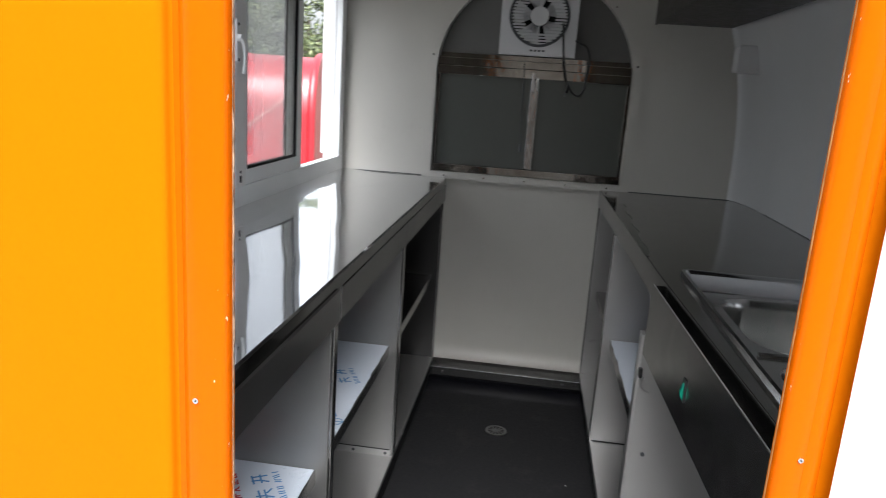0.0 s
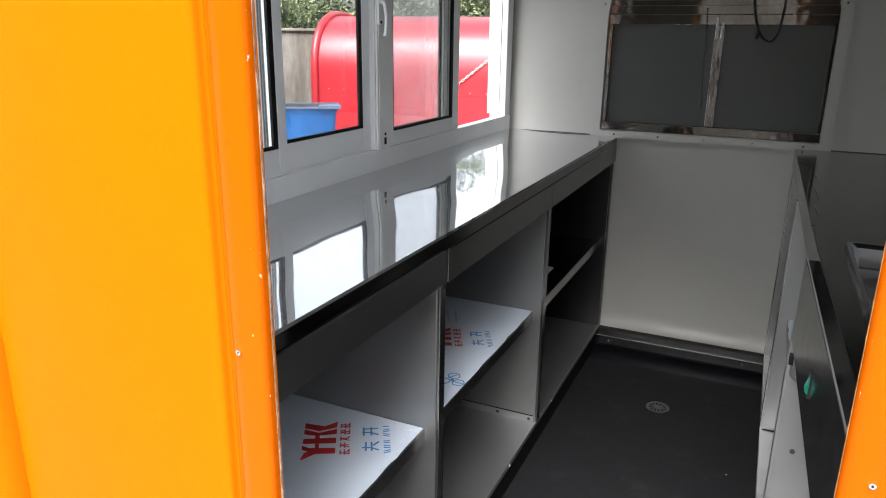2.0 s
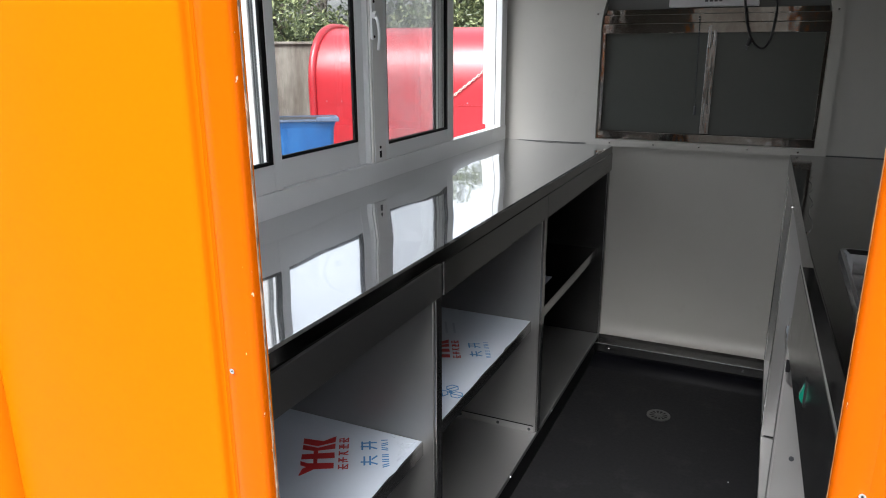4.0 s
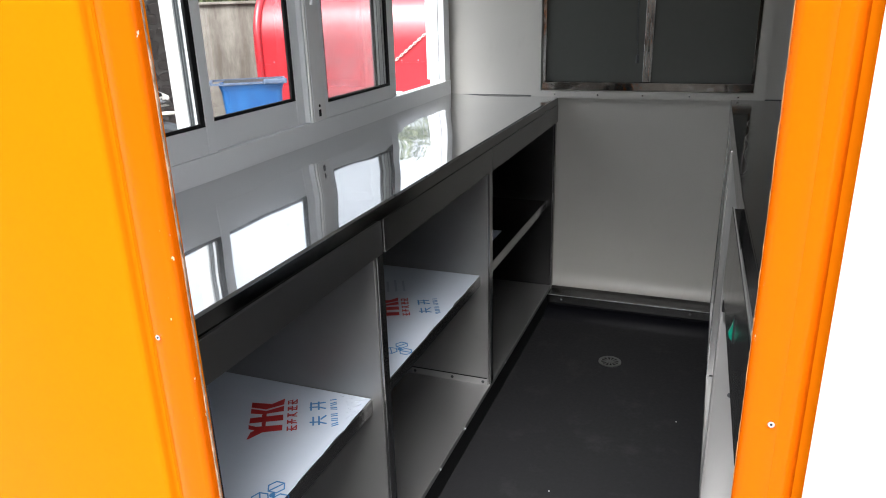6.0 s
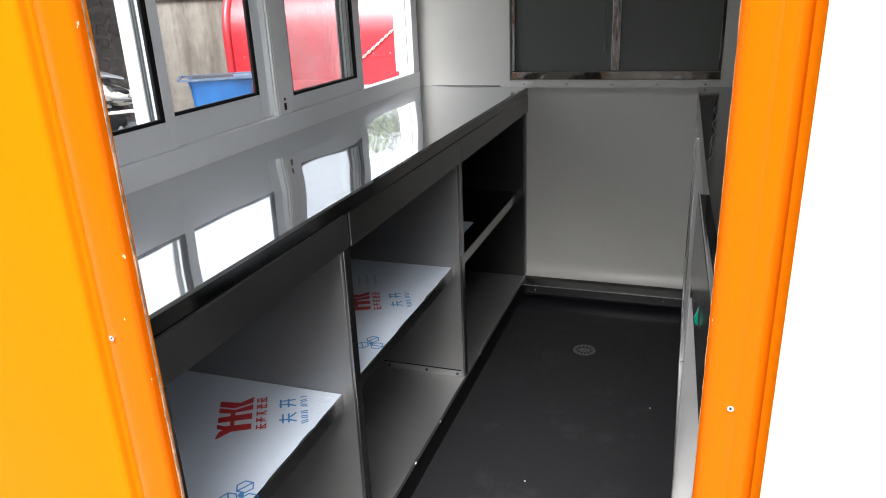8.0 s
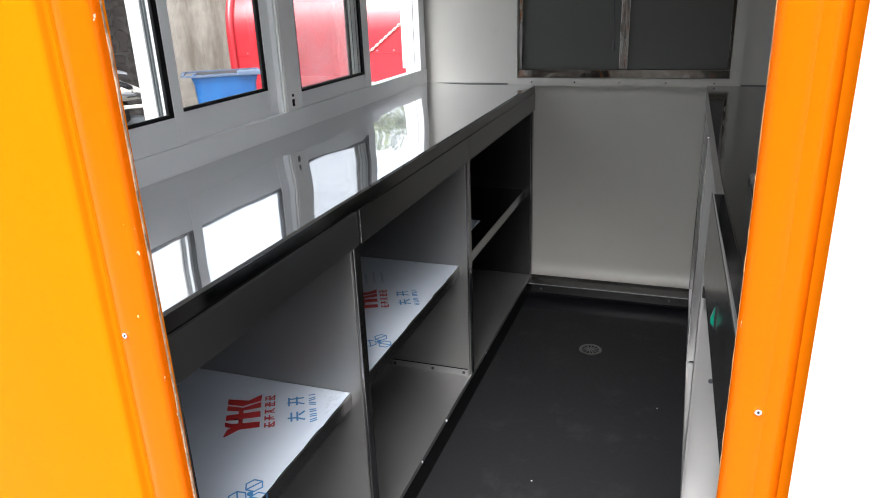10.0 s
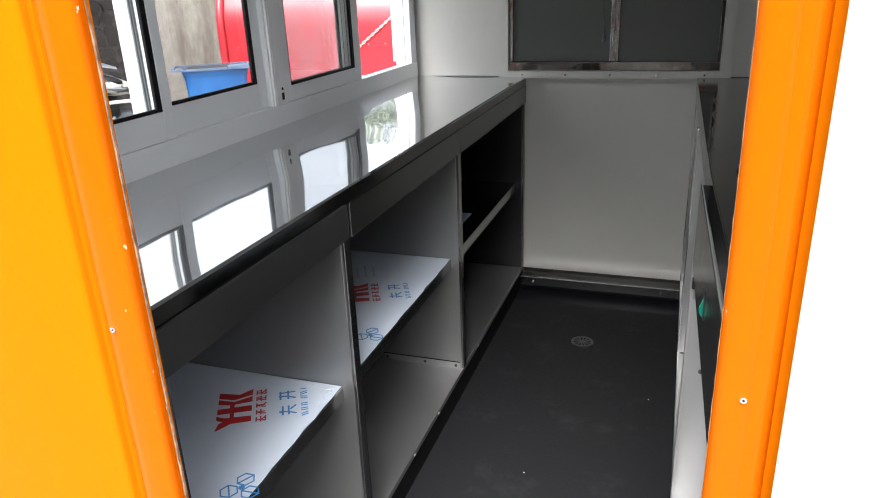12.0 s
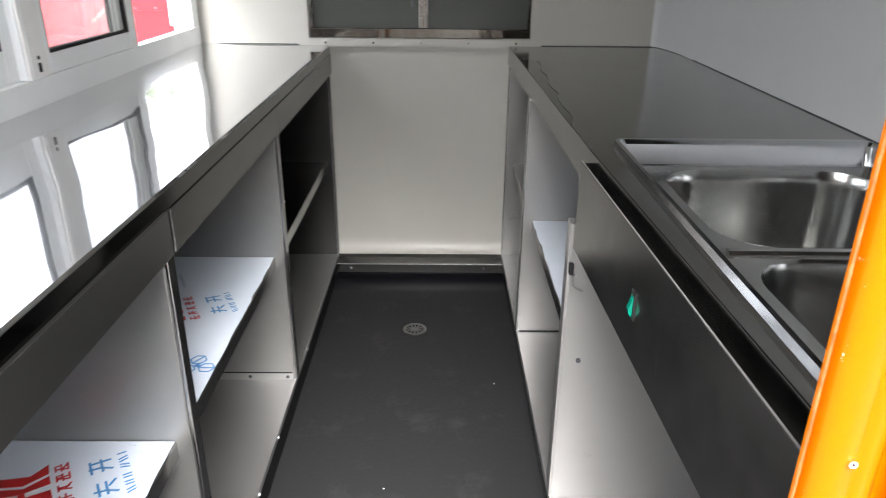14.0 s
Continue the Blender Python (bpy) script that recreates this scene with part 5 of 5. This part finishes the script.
for k, (az, dist, height, spread, lean) in enumerate(((-58, 14.5, 4.3, 1.5, 0.1), (-50, 15.0, 4.1, 1.5, 0.2), (-43, 14.8, 3.9, 1.45, -0.1), (-37, 15.3, 4.1, 1.5, 0.0),
                                                      (-31, 15.6, 3.8, 1.4, 0.15), (-25.5, 15.9, 4.0, 1.5, -0.1), (-19.5, 15.8, 4.0, 1.5, 0.1), (-13, 16.2, 4.3, 1.6, 0.0), (-34, 18.0, 4.5, 1.7, 0.0), (-22, 18.5, 4.5, 1.7, 0.0))):
    tree(at(az, dist), height, spread, 11 + k, lean)

# parked scooter by the stone wall, nose towards the bin
sc = at(-47.8, 7.6)
scoot = thing("motor_scooter", sc, "parked motor scooter with dirty cream fairings", "scooter")
M = Matrix.Translation(sc) @ Matrix.Rotation(radians(46), 4, "Z") @ Matrix.Scale(1.13, 4)
for x in (-0.62, 0.58):
    ringpts = [(x + 0.20 * math.cos(a), 0, 0.25 + 0.20 * math.sin(a)) for a in [2 * math.pi * k / 28 for k in range(28)]]
    w = part("wheel", place(tube(ringpts, 0.05, 10, closed=True), M), tyre, scoot, "black tyre", True)
    part("rim", place(rod((x, -0.03, 0.25), (x, 0.03, 0.25), 0.15, 20), M), grey_metal, w)
part("front_fender", place(tube([(0.58 + 0.27 * math.cos(a), 0, 0.25 + 0.27 * math.sin(a)) for a in [0.2 + 2.2 * k / 12 for k in range(13)]], 0.055, 8), M), plastic_dark, scoot, "dark front mudguard", True)
part("fork", place(rod((0.58, 0.08, 0.25), (0.40, 0.08, 0.85), 0.025, 8, rod((0.58, -0.08, 0.25), (0.40, -0.08, 0.85), 0.025, 8)), M), grey_metal, scoot)


def pod(sections):
    """A smooth body through upright oval sections (x, centre z, half width, half height)."""
    own = bmesh.new()
    rows = [[own.verts.new((x, w * math.cos(a), z + h * math.sin(a))) for a in [2 * math.pi * k / 16 for k in range(16)]] for x, z, w, h in sections]
    for a, c in zip(rows, rows[1:]):
        for k in range(16):
            own.faces.new((a[k], a[(k + 1) % 16], c[(k + 1) % 16], c[k]))
    own.faces.new(rows[0][::-1])
    own.faces.new(rows[-1])
    return own


part("front_fairing", place(pod([(0.08, 0.86, 0.16, 0.06), (0.20, 0.87, 0.23, 0.10), (0.38, 0.84, 0.23, 0.11), (0.54, 0.79, 0.17, 0.09), (0.68, 0.755, 0.07, 0.045)]), M), scooter_white, scoot, "dirty cream front fairing", True)
part("headlight", place(pod([(0.46, 0.79, 0.20, 0.03), (0.56, 0.775, 0.17, 0.045), (0.65, 0.76, 0.09, 0.03)]), M), grey_metal, scoot, "long grey headlight", True)
part("leg_shield", place(box(0.24, 0.30, -0.20, 0.20, 0.34, 0.72, 0.02), M), plastic_dark, scoot, "dark leg shield")
part("footboard", place(box(-0.25, 0.30, -0.16, 0.16, 0.28, 0.36, 0.02), M), plastic_dark, scoot)
part("rear_body", place(pod([(-0.85, 0.66, 0.08, 0.06), (-0.65, 0.62, 0.17, 0.13), (-0.35, 0.56, 0.19, 0.18), (-0.18, 0.50, 0.14, 0.18)]), M), scooter_white, scoot, "cream rear body", True)
part("seat", place(pod([(-0.80, 0.77, 0.10, 0.03), (-0.50, 0.78, 0.16, 0.06), (-0.20, 0.74, 0.13, 0.06), (-0.10, 0.72, 0.08, 0.03)]), M), gasket, scoot, "black seat", True)
part("handlebar", place(tube([(0.26, -0.34, 1.02), (0.33, -0.16, 1.04), (0.35, 0, 1.0), (0.33, 0.16, 1.04), (0.26, 0.34, 1.02)], 0.016, 8), M), plastic_dark, scoot, smooth=True)
part("instrument_pod", place(pod([(0.18, 1.00, 0.08, 0.05), (0.28, 1.02, 0.14, 0.07), (0.38, 0.99, 0.12, 0.07), (0.44, 0.95, 0.05, 0.04)]), M), plastic_dark, scoot, "dark instrument pod", True)
part("top_box", place(box(0.02, 0.24, -0.20, 0.20, 0.80, 0.96, 0.05), M), gasket, scoot, "black bag hung by the handlebar")

mirror_l = part("mirror", place(pod([(0.20, 1.16, 0.03, 0.03), (0.23, 1.16, 0.075, 0.06), (0.28, 1.16, 0.085, 0.065), (0.31, 1.16, 0.05, 0.04)]), M @ Matrix.Translation((-0.16, -0.26, -0.08))), plastic_dark, scoot, "black rear-view mirror", True)
part("mirror_stem", place(tube([(0.10, -0.26, 1.04), (0.18, -0.26, 1.03), (0.28, -0.24, 1.03)], 0.008, 6), M), black, mirror_l, smooth=True)
part("front_cable", place(tube([(0.30, 0.12, 1.02), (0.46, 0.16, 0.98), (0.56, 0.14, 0.72), (0.50, 0.09, 0.45)], 0.009, 6), M), black, scoot, "looped black cable", True)
part("nose_panel", place(pod([(0.30, 0.58, 0.15, 0.16), (0.44, 0.60, 0.16, 0.14), (0.56, 0.62, 0.10, 0.09)]), M), gasket, scoot, "dark lower nose panel", True)
part("front_visor", place(pod([(0.10, 0.985, 0.10, 0.015), (0.28, 0.995, 0.20, 0.028), (0.46, 0.965, 0.18, 0.026), (0.60, 0.925, 0.08, 0.012)]), M), grey_metal, scoot, "dull grey upper visor", True)
for y in (-0.17, 0.17):
    part("indicator", place(pod([(0.44, 0.86, 0.02, 0.02), (0.50, 0.85, 0.055, 0.036), (0.58, 0.83, 0.04, 0.03), (0.62, 0.82, 0.015, 0.012)]), M @ Matrix.Translation((0, y * 0.6, 0))), gasket, scoot, "dark oval lamp glass", True)
part("front_carrier", place(box(0.06, 0.72, -0.24, -0.20, 0.662, 0.690, 0.008), M), scooter_white, scoot, "white steel carrier bar")
